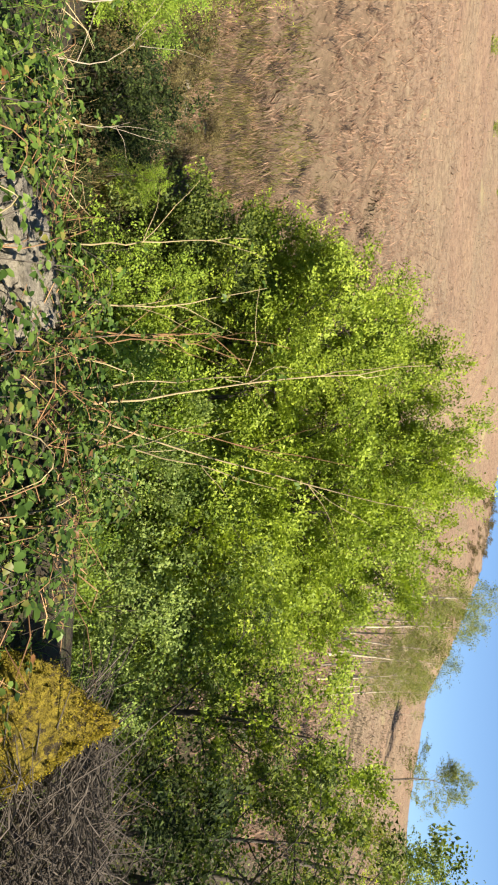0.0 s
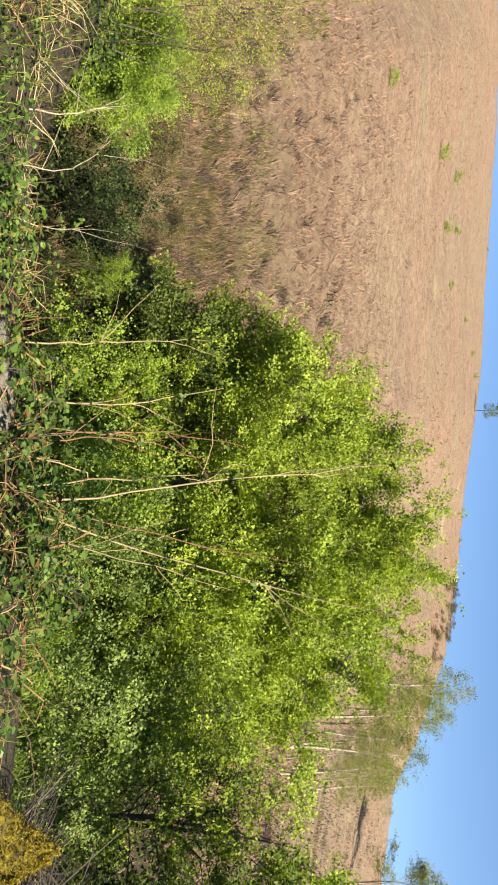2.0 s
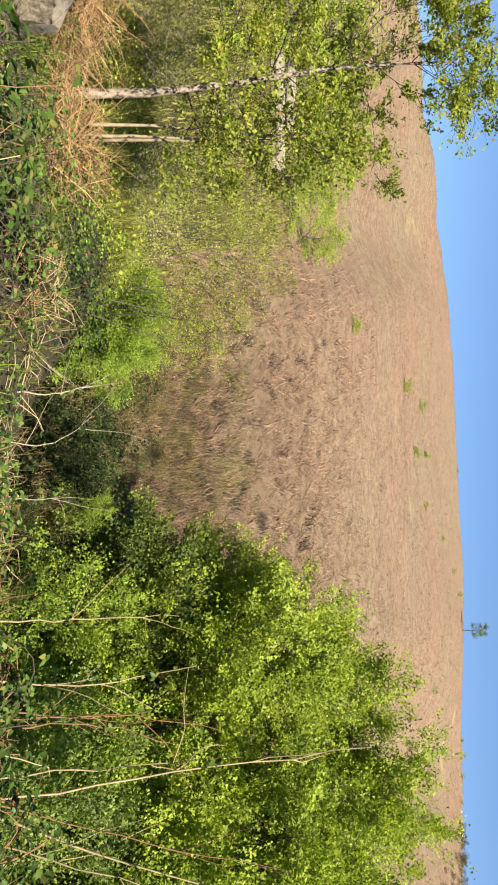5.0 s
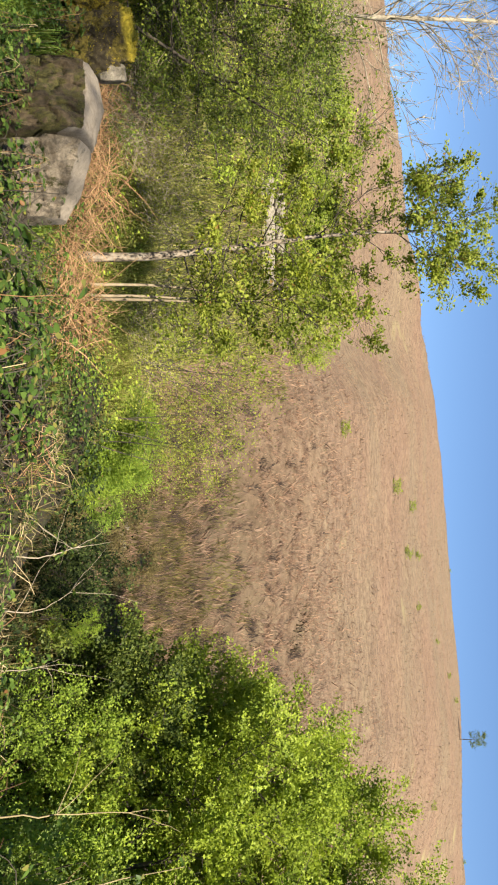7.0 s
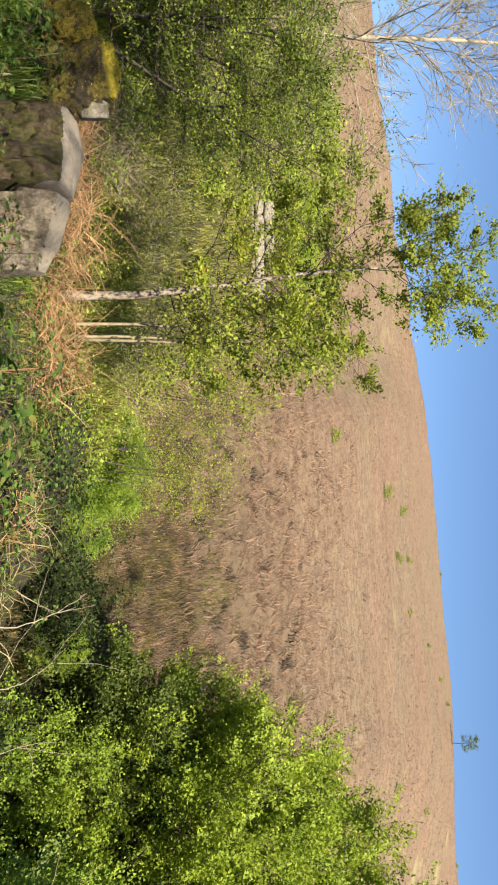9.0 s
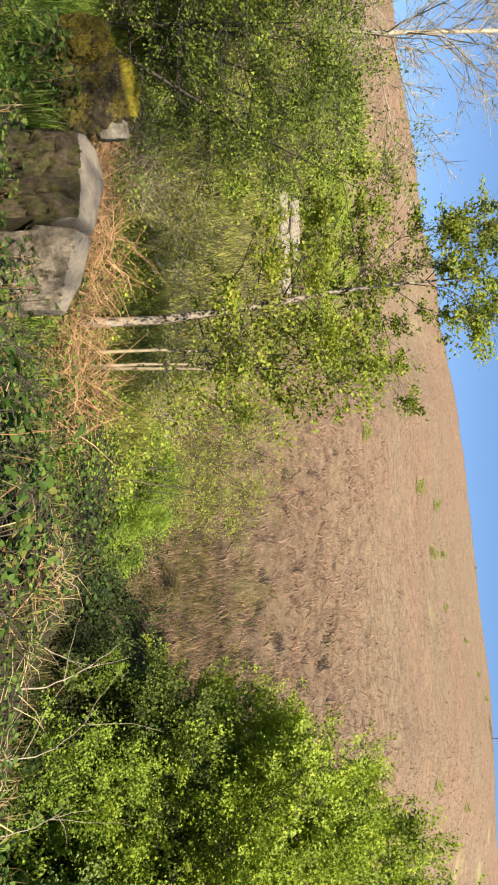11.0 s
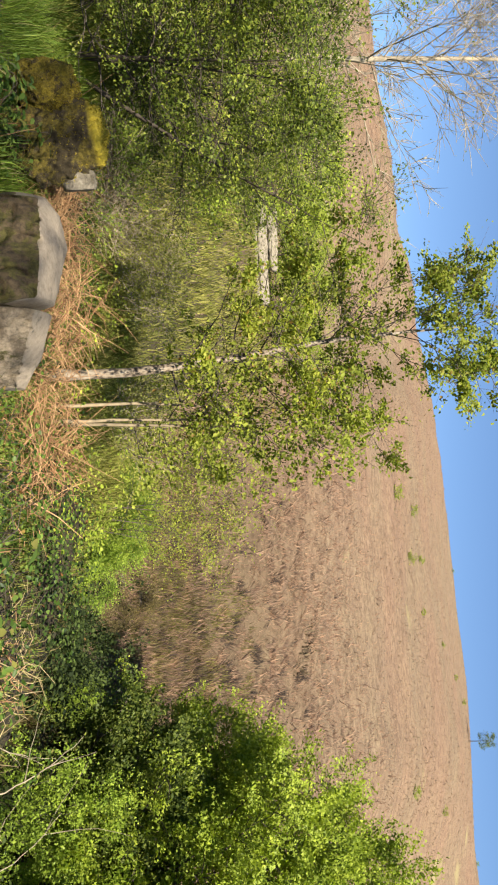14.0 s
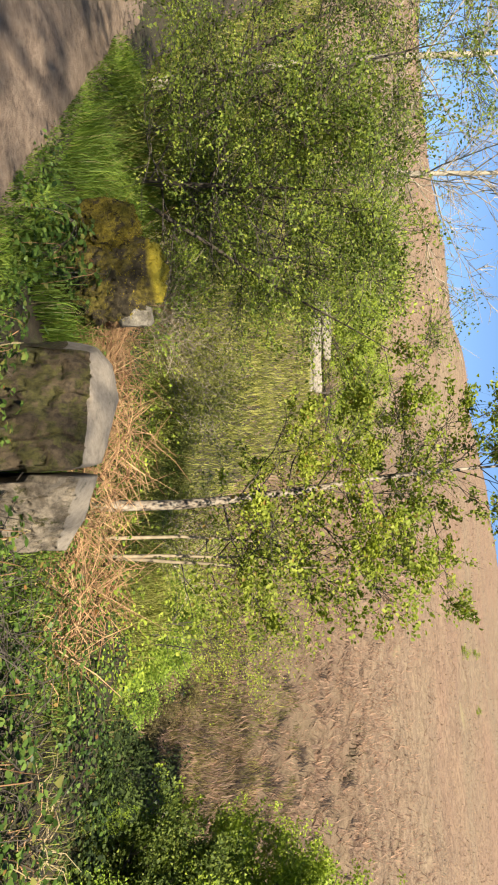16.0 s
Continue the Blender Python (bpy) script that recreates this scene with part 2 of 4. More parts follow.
# ---- meshes ----
def fast_mesh(name, verts, faces):
    """A mesh from arrays: verts (n, 3), faces (m, k)."""
    me = bpy.data.meshes.new(name)
    verts, faces = np.asarray(verts, np.float32), np.asarray(faces, np.int32)
    m, k = faces.shape
    me.vertices.add(len(verts))
    me.vertices.foreach_set("co", verts.ravel())
    me.loops.add(m * k)
    me.loops.foreach_set("vertex_index", faces.ravel())
    me.polygons.add(m)
    me.polygons.foreach_set("loop_start", np.arange(0, m * k, k, dtype=np.int32))
    me.update(calc_edges=True)
    me.validate()
    return me


def smooth(me):
    me.polygons.foreach_set("use_smooth", np.ones(len(me.polygons), bool))
    return me


def part(name, data, material, parent=None, label=""):
    """One mesh object, from a mesh or a bmesh, under a thing or a part."""
    if isinstance(data, bmesh.types.BMesh):
        me = bpy.data.meshes.new(name)
        data.to_mesh(me)
        data.free()
        data = me
    if material and not data.materials:
        data.materials.append(material)
    ob = new(name, data)
    if parent:
        ob.parent = parent
    return tagged(ob, label) if label else ob


def thing(name, label, category, place=(0, 0, 0), turn=0.0, group="", kind=""):
    ob = new(name)
    ob.empty_display_size = 0.2
    ob.matrix_basis = pose(*place, 0, 0, turn)
    return tagged(ob, label, category, group, kind)


def unit(a):
    return a / np.maximum(np.linalg.norm(a, axis=-1, keepdims=True), 1e-9)


def tubes(name, lines, sides=5):
    """Round tapered stems along polylines: [(points, radii), ...] in one mesh."""
    V, F, at = [], [], 0
    ang = np.arange(sides) * 2 * np.pi / sides
    for pts, rad in lines:
        pts, rad = np.asarray(pts, float), np.asarray(rad, float)
        n = len(pts)
        tan = unit(np.gradient(pts, axis=0))
        ref = np.array([0.31, 0.17, 0.93]) if abs(tan[:, 2]).mean() < 0.8 else np.array([0.96, 0.2, 0.1])
        a = unit(np.cross(tan, ref))
        b = np.cross(tan, a)
        ring = pts[:, None] + rad[:, None, None] * (a[:, None] * np.cos(ang)[None, :, None] + b[:, None] * np.sin(ang)[None, :, None])
        V.append(ring.reshape(-1, 3))
        i = np.arange(n - 1)[:, None] * sides
        j = np.arange(sides)[None]
        k = (j + 1) % sides
        F.append(np.stack([i + j, i + k, i + sides + k, i + sides + j], -1).reshape(-1, 4) + at)
        at += n * sides
    return smooth(fast_mesh(name, np.concatenate(V), np.concatenate(F)))


def leaves(name, P, D, N, L, W, fold=0.18, far=False):
    """Pointed leaf blades, creased along the midrib: base P, direction D, face N, length L, width W. far: plain half blades."""
    D = unit(D)
    S = unit(np.cross(D, N))
    U = np.cross(S, D)
    L, W = L[:, None], W[:, None]
    if far:
        V = np.stack([P - S * W * 0.42, P + D * L * 0.42 + S * W * 0.62, P + D * L * 0.9 - S * W * 0.2], 1)
        return fast_mesh(name, V.reshape(-1, 3), np.arange(len(P) * 3).reshape(-1, 3))
    out = []
    for along, across, up in ((0, 0, 0), (0.3, 0.46, 2 * fold), (0.68, 0.36, 1.6 * fold), (1, 0, 0), (0.68, -0.36, 1.6 * fold), (0.3, -0.46, 2 * fold)):
        out.append(P + D * L * along + S * W * across + U * W * up)
    V = np.stack(out, 1)
    base = np.arange(len(P))[:, None, None] * 6
    F = base + np.array([[0, 1, 2, 3], [0, 3, 4, 5]])[None]
    return fast_mesh(name, V.reshape(-1, 3), F.reshape(-1, 4))


def broad_leaves(name, P, D, N, L, W):
    """Broad, rounded leaflets with a midrib crease, a blunt base and a tip."""
    D = unit(D)
    S = unit(np.cross(D, N))
    U = np.cross(S, D)
    L, W = L[:, None], W[:, None]
    out = []
    for along, across, up in ((0, 0, 0), (0.25, 0.42, 0.10), (0.62, 0.38, 0.06), (1, 0, -0.12), (0.62, -0.38, 0.06), (0.25, -0.42, 0.10), (0.5, 0, -0.03)):
        out.append(P + D * L * along + S * W * across + U * W * up)
    V = np.stack(out, 1)
    base = np.arange(len(P))[:, None, None] * 7
    F = base + np.array([[0, 1, 6], [1, 2, 6], [2, 3, 6], [3, 4, 6], [4, 5, 6], [5, 0, 6]])[None]
    return fast_mesh(name, V.reshape(-1, 3), F.reshape(-1, 3))


def wander(rng, start, way, length, n, bend, lift=0.0):
    """A stem that bends at random as it grows."""
    pts, p, d = [np.array(start, float)], np.array(start, float), unit(np.array(way, float))
    for _ in range(n):
        d = unit(d + rng.normal(0, bend, 3) + (0, 0, lift))
        p = p + d * length / n
        pts.append(p)
    return np.array(pts)


def grow(seed, height, radius, stems=1, clear=0.25, limbs=12, subs=6, twigs=5, stem_r=0.12, rise=0.5, twig_len=0.5, slim=0.45, droop=0.0, lean=0.12, top=0.35, bend=0.06, lean_to=None):
    """Stems, limbs, branches and twigs: (stem lines, branch lines, twig lines) of a plant with its foot at the origin."""
    rng = np.random.default_rng(seed)
    trunk, boughs, fine = [], [], []
    for s in range(stems):
        a = rng.uniform(0, 2 * np.pi) if lean_to is None else lean_to
        foot = (0, 0, -0.15) if stems == 1 else (np.cos(a) * radius * 0.12, np.sin(a) * radius * 0.12, -0.15)
        spread = lean if stems == 1 else lean + rng.uniform(0.1, 0.75)
        h = height * (rng.uniform(0.88, 0.95) if stems == 1 else rng.uniform(0.6, 0.98))
        line = wander(rng, foot, (np.cos(a) * spread, np.sin(a) * spread, 1), h, 9, bend, 0.05)
        rad = stem_r * (1 - 0.9 * np.linspace(0, 1, 10)) * (1 if stems == 1 else rng.uniform(0.6, 1))
        rad[0] *= 1.35
        trunk.append((line, rad))
        for i in range(limbs):
            t = clear + (1 - clear) * (i + rng.uniform(0, 1)) / limbs
            k = min(8.99, t * 9)
            base = line[int(k)] + (line[int(k) + 1] - line[int(k)]) * (k % 1)
            q = (t - clear) / (1 - clear)
            reach = radius * (0.35 + 0.65 * math.sqrt(max(0.0, 1 - ((q - top) / (1 - top if q > top else top + 0.3)) ** 2))) * rng.uniform(0.75, 1.12)
            if stems > 1:
                reach *= 0.62
            az = i * 2.4 + rng.uniform(-0.5, 0.5) + s * 1.7
            up = rise * (0.3 + 1.1 * q) + rng.normal(0, 0.12)
            limb = wander(rng, base, (np.cos(az), np.sin(az), up), reach * 1.1, 6, 0.13, -droop * 0.1)
            r0 = max(0.005, slim * np.interp(t, np.linspace(0, 1, 10), rad))
            boughs.append((limb, r0 * (1 - 0.85 * np.linspace(0, 1, 7))))
            for j in range(subs):
                u = 0.25 + 0.75 * (j + rng.uniform(0, 1)) / subs
                kk = min(5.99, u * 6)
                b2 = limb[int(kk)] + (limb[int(kk) + 1] - limb[int(kk)]) * (kk % 1)
                d = limb[int(kk) + 1] - limb[int(kk)]
                side = unit(np.cross(d, (0, 0, 1)) * (1 if j % 2 else -1) + unit(d) * np.linalg.norm(d) * 0.8 + rng.normal(0, 0.25, 3) * np.linalg.norm(d))
                bl = reach * rng.uniform(0.28, 0.48) * (1.15 - 0.5 * u)
                br = wander(rng, b2, side + (0, 0, 0.2 * rise), bl, 4, 0.16, -droop * 0.2)
                boughs.append((br, max(0.004, r0 * 0.4) * (1 - 0.8 * np.linspace(0, 1, 5))))
                for w in range(twigs):
                    x = 0.2 + 0.8 * (w + rng.uniform(0, 1)) / twigs
                    kw = min(3.99, x * 4)
                    b3 = br[int(kw)] + (br[int(kw) + 1] - br[int(kw)]) * (kw % 1)
                    dw = unit(unit(br[int(kw) + 1] - br[int(kw)]) + rng.normal(0, 0.55, 3) + (0, 0, 0.12 - droop * 0.5))
                    fine.append((b3, b3 + dw * twig_len * rng.uniform(0.6, 1.3)))
    return trunk, boughs, np.array(fine)


def clumps(P, s, k):
    """An uneven field in space, between about -1.5 and 1.5, with tufts about s metres apart."""
    q = P * (2 * np.pi / s)
    x, y, z = q[:, 0], q[:, 1], q[:, 2]
    return (np.sin(x + 1.3 * np.sin(0.7 * y + k)) + np.sin(1.1 * y + 1.2 * np.sin(0.8 * z + 2 * k)) + np.sin(1.2 * z + 1.1 * np.sin(0.9 * x - k))) / 2


def clothe(seed, fine, per, size, thick, flat=0.5, aspect=0.6, tuft=0.0, bare=-0.1):
    """Places, directions, faces and sizes of leaves along twigs; tuft: the leaves gather in tufts this far apart, with gaps where the field is under bare."""
    rng = np.random.default_rng(seed)
    n = len(fine) * per
    a, b = np.repeat(fine[:, 0], per, 0), np.repeat(fine[:, 1], per, 0)
    t = 1.1 * rng.uniform(0.02, 1.0, (n, 1)) ** 0.65
    d = unit(b - a)
    off = rng.normal(0, 1, (n, 3)) * thick
    off[:, 2] *= flat
    P = a + (b - a) * t + off
    face = unit(np.array([0.34, -0.36, 0.75]) + rng.normal(0, 0.7, (len(fine), 3)))
    N = unit(np.repeat(face, per, 0) + rng.normal(0, 0.28, (n, 3)))
    side = np.cross(d, N) * rng.choice([-1.0, 1.0], (n, 1))
    D = unit(d * 0.6 + side * 0.8 + rng.normal(0, 0.25, (n, 3)))
    L = size * rng.uniform(0.6, 1.3, n)
    W = L * aspect * rng.uniform(0.8, 1.2, n)
    if tuft:
        keep = clumps(P, tuft, seed) + 0.5 * clumps(P, tuft * 0.37, seed + 1.0) + rng.normal(0, 0.2, n) > bare
        P, D, N, L, W = P[keep], D[keep], N[keep], L[keep], W[keep]
    return P, D, N, L, W


def tree(name, label, category, place, seed, leaf, bark, size=0.08, per=30, thick=0.12, turn=0.0, group="", aspect=0.6, twig_r=0.0, flat=0.5, near=False, limb_bark=None, far=False, tuft=0.0, bare=-0.1, **shape):
    """A tree or bush: stems, limbs with their branches, and a crown of single leaves. near: each limb is a part of its own."""
    trunk, boughs, fine = grow(seed, **shape)
    stems, subs, twigs = shape.get("stems", 1), shape.get("subs", 6), shape.get("twigs", 5)
    ob = thing(name, label, category, place, turn, group)
    lines, holder = [], ob
    if near and stems == 1:
        holder = part("trunk", tubes("trunk", trunk, 7), bark, ob)
    for i in range(0, len(boughs), 1 + subs):
        limb = list(boughs[i:i + 1 + subs])
        if twig_r:
            k = i // (1 + subs) * subs * twigs
            limb += [(np.array([a, (a + b) / 2 + (0, 0, 0.01), b]), (twig_r, twig_r * 0.8, twig_r * 0.4)) for a, b in fine[k:k + subs * twigs]]
        if near:
            part("limb", tubes("limb", limb, 4), limb_bark or bark, holder)
        else:
            lines += limb
    if stems == 1 and not near:
        part("trunk", tubes("trunk", trunk + lines, 5), bark, ob)
    elif near and stems > 1:
        for t in trunk:
            part("stem", tubes("stem", [t], 6), bark, ob)
    elif not near:
        part("stem", tubes("stem", trunk + lines, 5), bark, ob)
    if per:
        part("crown", leaves("crown", *clothe(seed + 1, fine, per, size, thick, flat, aspect, tuft, bare), far=far), leaf, ob)
    return ob


# ---- the lie of the land ----
CREST_AZ = (-180, -110, -75, -67, -59, -54, -48.5, -45, -41, -33, -28, -14, -9, 2, 7.4, 10, 16, 19, 28, 40, 70, 120, 180)
CREST_EL = (5, 7, 9.5, 10, 11.3, 12.4, 13.1, 14.1, 14.5, 15.7, 16.1, 16.05, 15.6, 14.36, 13.5, 12.9, 10.4, 8.6, 6.6, 5.5, 5, 5, 5)
EYE_Z = 1.5


def rise_between(a, b, x):
    t = np.clip((x - a) / (b - a), 0, 1)
    return t * t * (3 - 2 * t)


def wave(x, y, s, k=0.0):
    """A smooth uneven field, between about -1 and 1."""
    return (np.sin(x / s * 1.3 + k + 1.1 * np.sin(y / s * 0.9 + k)) + np.sin(y / s * 1.7 - k + 0.9 * np.sin(x / s * 0.7 + 2 * k)) + 0.6 * np.sin((x + y) / s * 2.3 + 3 * k)) / 2.6


def ground_z(x, y):
    x, y = np.asarray(x, float), np.asarray(y, float)
    r, az = np.hypot(x, y), np.degrees(np.arctan2(x, y))
    edge = np.interp(x, (-30, -14, -9, -7, -5, -3, -1.5, 1, 3, 8, 30), (7, 8.5, 8, 7.2, 6.0, 4.8, 4.4, 4.2, 4.2, 5, 6))
    depth = np.interp(x, (-30, -12, -7, -3, 3, 30), (1.5, 2.0, 3.5, 6.0, 6.5, 6.5))
    past = y - edge
    sheer = rise_between(-5.2, -4.2, x) * (1 - rise_between(-0.6, 0.6, x))
    near = -depth * (0.45 * rise_between(-0.2, 2.4, past) + 0.55 * rise_between(1.0, 10, past)) * (1 - sheer) - depth * (0.62 * rise_between(-0.1, 1.2, past) + 0.38 * rise_between(1.0, 10, past)) * sheer
    near = near + 0.10 * wave(x, y, 1.3) * rise_between(0.5, 2, y) + 0.04 * wave(x, y, 0.4, 2.0)
    near = near + 0.28 * (1 - 0.9 * np.exp(-((x + 2.4) / 0.9) ** 2)) * np.exp(-((y - edge + 0.9) / 0.7) ** 2) * rise_between(-4.4, -3.2, x) * (1 - rise_between(3, 5, x))
    near = near + 0.16 * np.maximum(0, -y - 1.2) + 0.35 * wave(x, y, 5, 1.0) * rise_between(6, 14, r)
    far_r = np.interp(az, (-180, -75, -50, -28, 0, 16, 28, 180), (160, 110, 150, 215, 230, 180, 200, 160))
    crest = np.interp(az, CREST_AZ, CREST_EL)
    r0 = np.interp(az, (-180, -60, -30, 0, 30, 180), (20, 16, 19, 24, 24, 24))
    t = np.clip((r - r0) / (far_r - r0), 0, 1)
    el = -9.0 + (crest + 9.0) * t ** 0.42
    # between the valley trees the floor is wide and the hill's foot steep
    wide = rise_between(-42, -34, az) * (1 - rise_between(-10, 3, az))
    steep = np.interp(r, (14, 20, 30, 36, 42, 46, 50.5, 56, 65, 75, 100, 140, 215), (-16, -13.5, -9.6, -6.4, -1.6, 1.7, 4.2, 6.1, 8.1, 9.6, 12.0, 14.1, 16.0))
    el = el + (np.minimum(steep, crest) - el) * wide
    hill = EYE_Z + np.minimum(r, far_r) * np.tan(np.radians(el))
    hill = hill + (0.5 * wave(x, y, 9, 0.5) + 0.22 * wave(x, y, 3.1, 1.5)) * rise_between(20, 50, r) * (1 - 0.6 * t)
    hill = hill - np.maximum(0, r - far_r) * 0.22
    hill = np.where(r > far_r, np.maximum(hill, -12), hill)
    k = rise_between(13, 27, r)
    return near * (1 - k) + hill * k


def gz(x, y):
    return float(ground_z(x, y))


def build_ground():
    rr = np.concatenate([np.linspace(0.4, 12, 60), np.geomspace(12.3, 260, 150), np.geomspace(275, 4500, 22)])
    aa = np.radians(np.concatenate([np.arange(-90, 45, 0.9), np.arange(45, 270, 3.0)]))
    R, A = np.meshgrid(rr, aa, indexing="ij")
    X, Y = R * np.sin(A), R * np.cos(A)
    V = np.stack([X, Y, ground_z(X, Y)], -1).reshape(-1, 3)
    n, m = R.shape
    i, j = np.meshgrid(np.arange(n - 1), np.arange(m), indexing="ij")
    k = (j + 1) % m
    F = np.stack([i * m + j, (i + 1) * m + j, (i + 1) * m + k, i * m + k], -1).reshape(-1, 4)
    bm = bmesh.new()
    me = fast_mesh("ground", V, F)
    bm.from_mesh(me)
    bm.verts.ensure_lookup_table()
    bm.faces.new([bm.verts[q] for q in range(m - 1, -1, -1)])
    bmesh.ops.recalc_face_normals(bm, faces=bm.faces)
    bm.to_mesh(me)
    bm.free()
    tagged(part("ground", smooth(me), MOOR), "moorland ground with dead bracken rising to a hill", "ground", "", "structure")


build_ground()


def path_y(x):
    return np.interp(x, (-16, -12, -8, -4, 0, 6), (3.0, 2.2, 1.3, 0.5, -0.05, -0.6))


def build_path():
    cx = np.linspace(6, -16, 60)
    cy = path_y(cx)
    w = np.linspace(-0.8, 1.2, 9)
    X, Y = cx[:, None] + w[None] * 0.06, cy[:, None] + w[None]
    Z = ground_z(X, Y) + 0.03 - 0.03 * (np.abs(w[None] - 0.2) / 1.0) ** 4 - 0.004
    V = np.stack([X, Y, Z], -1).reshape(-1, 3)
    i, j = np.meshgrid(np.arange(59), np.arange(8), indexing="ij")
    F = np.stack([i * 9 + j, i * 9 + j + 1, (i + 1) * 9 + j + 1, (i + 1) * 9 + j], -1).reshape(-1, 4)
    tagged(part("path", smooth(fast_mesh("path", V, F)), DIRT), "narrow trodden earth footpath along the terrace", "path", "", "structure")


build_path()


# ---- hillside cover ----
def scatter_polar(rng, n, az0, az1, r0, r1, power):
    az = np.radians(rng.uniform(az0, az1, n))
    u = rng.uniform(0, 1, n)
    r = (r0 ** power + u * (r1 ** power - r0 ** power)) ** (1 / power)
    x, y = r * np.sin(az), r * np.cos(az)
    return x, y, r


def blades(name, x, y, z, height, width, lean, rng):
    """Three-pointed tufts of bent blades, one tuft at each place."""
    n = len(x)
    P = np.repeat(np.stack([x, y, z], -1), 3, 0)
    a = rng.uniform(0, 2 * np.pi, 3 * n)
    h = np.repeat(height, 3) * rng.uniform(0.6, 1.2, 3 * n)
    w = np.repeat(width, 3)[:, None]
    out = np.stack([np.cos(a), np.sin(a), 0 * a], -1)
    side = np.stack([-np.sin(a), np.cos(a), 0 * a], -1)
    mid = P + out * (h * lean * 0.35)[:, None] + np.array([0, 0, 1]) * (h * 0.62)[:, None]
    tip = P + out * (h * lean)[:, None] + np.array([0, 0, 1]) * (h * 0.85)[:, None]
    V = np.stack([P - side * w * 0.5, P + side * w * 0.5, mid + side * w * 0.4, tip, mid - side * w * 0.4], 1)
    b = np.arange(3 * n)[:, None, None] * 5
    return fast_mesh(name, V.reshape(-1, 3), (b + np.array([[0, 1, 2], [0, 2, 4], [4, 2, 3]])[None]).reshape(-1, 3))


def spikes(name, x, y, z, height, width, lean, rng, uphill=False):
    """Single bent blades, one at each place; uphill: they lie up the slope that rises from the valley."""
    n = len(x)
    a = np.arctan2(y, x) + rng.normal(0, 0.75, n) if uphill else rng.uniform(0, 2 * np.pi, n)
    P = np.stack([x, y, z], -1)
    out = np.stack([np.cos(a), np.sin(a), 0 * a], -1) * (height * lean * rng.uniform(0.3, 1.0, n))[:, None]
    side = np.stack([-np.sin(a), np.cos(a), 0 * a], -1) * width[:, None] * 0.5
    V = np.stack([P - side, P + side, P + out + np.array([0, 0, 1]) * height[:, None]], 1)
    return fast_mesh(name, V.reshape(-1, 3), np.arange(3 * n).reshape(-1, 3))


def hill_cover():
    rng = np.random.default_rng(5)
    x, y, r = scatter_polar(rng, 175000, -78, 34, 24, 228, 0.8)
    h = np.minimum(0.07 + 0.0012 * r, 0.2) * rng.uniform(0.4, 1.4, len(x)) * (1 + 0.35 * wave(x, y, 4.0, 0.3))
    me = spikes("dead_bracken", x, y, ground_z(x, y) - 0.04, h, h * rng.uniform(0.6, 1.3, len(x)), 1.5, rng, True)
    tagged(part("dead_bracken", me, HAY), "tan dead bracken covering the far hillside", "bracken", "", "stuff")
    # coarser, redder fronds in heaps at the foot of the hill, thinning out uphill
    x, y, r = scatter_polar(rng, 120000, -40, 30, 20, 120, 0.8)
    heap = 0.6 * wave(x, y, 0.6, 0.7) + 0.3 * wave(x, y, 2.1, 1.9)
    keep = rng.uniform(0, 1, len(x)) < np.clip(0.62 + heap, 0, 1) * (1 - rise_between(34, 96, r)) ** 1.5
    x, y, r, heap = x[keep], y[keep], r[keep], heap[keep]
    h = rng.uniform(0.2, 0.6, len(x)) * (0.9 + 0.7 * np.clip(heap, -0.4, 1)) * (1 + r / 120)
    me = spikes("dead_bracken", x, y, ground_z(x, y) - 0.04, 0.85 * h, 0.02 + 0.14 * h * rng.uniform(0.4, 1.4, len(x)), 1.8, rng, True)
    tagged(part("dead_bracken", me, REDHAY), "reddish dead bracken fronds at the foot of the hill", "bracken", "", "stuff")
    # a thick brake of broken fronds between the trees
    x, y, r = scatter_polar(rng, 120000, -37, -11, 28, 66, 1.0)
    heap = 0.6 * wave(x, y, 0.45, 0.2) + 0.4 * wave(x, y, 1.3, 1.1)
    keep = rng.uniform(0, 1, len(x)) < np.clip(0.55 + 0.7 * heap, 0.1, 1) * (1 - 0.9 * rise_between(35, 62, r))
    x, y, r, heap = x[keep], y[keep], r[keep], heap[keep]
    h = rng.uniform(0.10, 0.36, len(x)) * (1 + 0.8 * np.clip(heap, -0.5, 1))
    me = spikes("dead_bracken", x, y, ground_z(x, y) - 0.05, 1.15 * h, 0.015 + 0.13 * h * rng.uniform(0.5, 1.6, len(x)), 1.7, rng, True)
    tagged(part("dead_bracken", me, REDHAY), "thick red-brown brake of broken bracken fronds", "bracken", "", "stuff")
    # ragged clumps of stalks, coloured dark for the shaded hollows between the fronds
    x, y, r = scatter_polar(rng, 60000, -38, -9, 27, 64, 1.0)
    clot = 0.7 * wave(1.6 * x, y, 0.8, 0.9) + 0.5 * wave(x, y, 0.35, 2.6) + 0.25 * wave(x, y, 3.0, 0.1)
    keep = clot + rng.normal(0, 0.12, len(x)) > 0.38 + 0.6 * rise_between(40, 56, r)
    x, y = x[keep], y[keep]
    h = rng.uniform(0.3, 0.7, len(x))
    me = spikes("heather", x, y, ground_z(x, y) - 0.04, h, 0.02 + 0.1 * h, 1.2, rng, True)
    tagged(part("heather", me, GAPSHADE), "dark clumps for the shaded gaps among the bracken", "heather", "", "stuff")
    # dark heather flecks in drifts
    x, y, r = scatter_polar(rng, 36000, -78, 34, 28, 226, 0.8)
    drift = wave(x, y, 7.0, 2.2) + 0.8 * wave(x, y, 1.7, 0.4)
    right = rise_between(8, 14, np.degrees(np.arctan2(x, y)))
    keep = (drift > 0.95 - 1.2 * right) | (rng.uniform(0, 1, len(x)) < 0.1)
    x, y, r = x[keep], y[keep], r[keep]
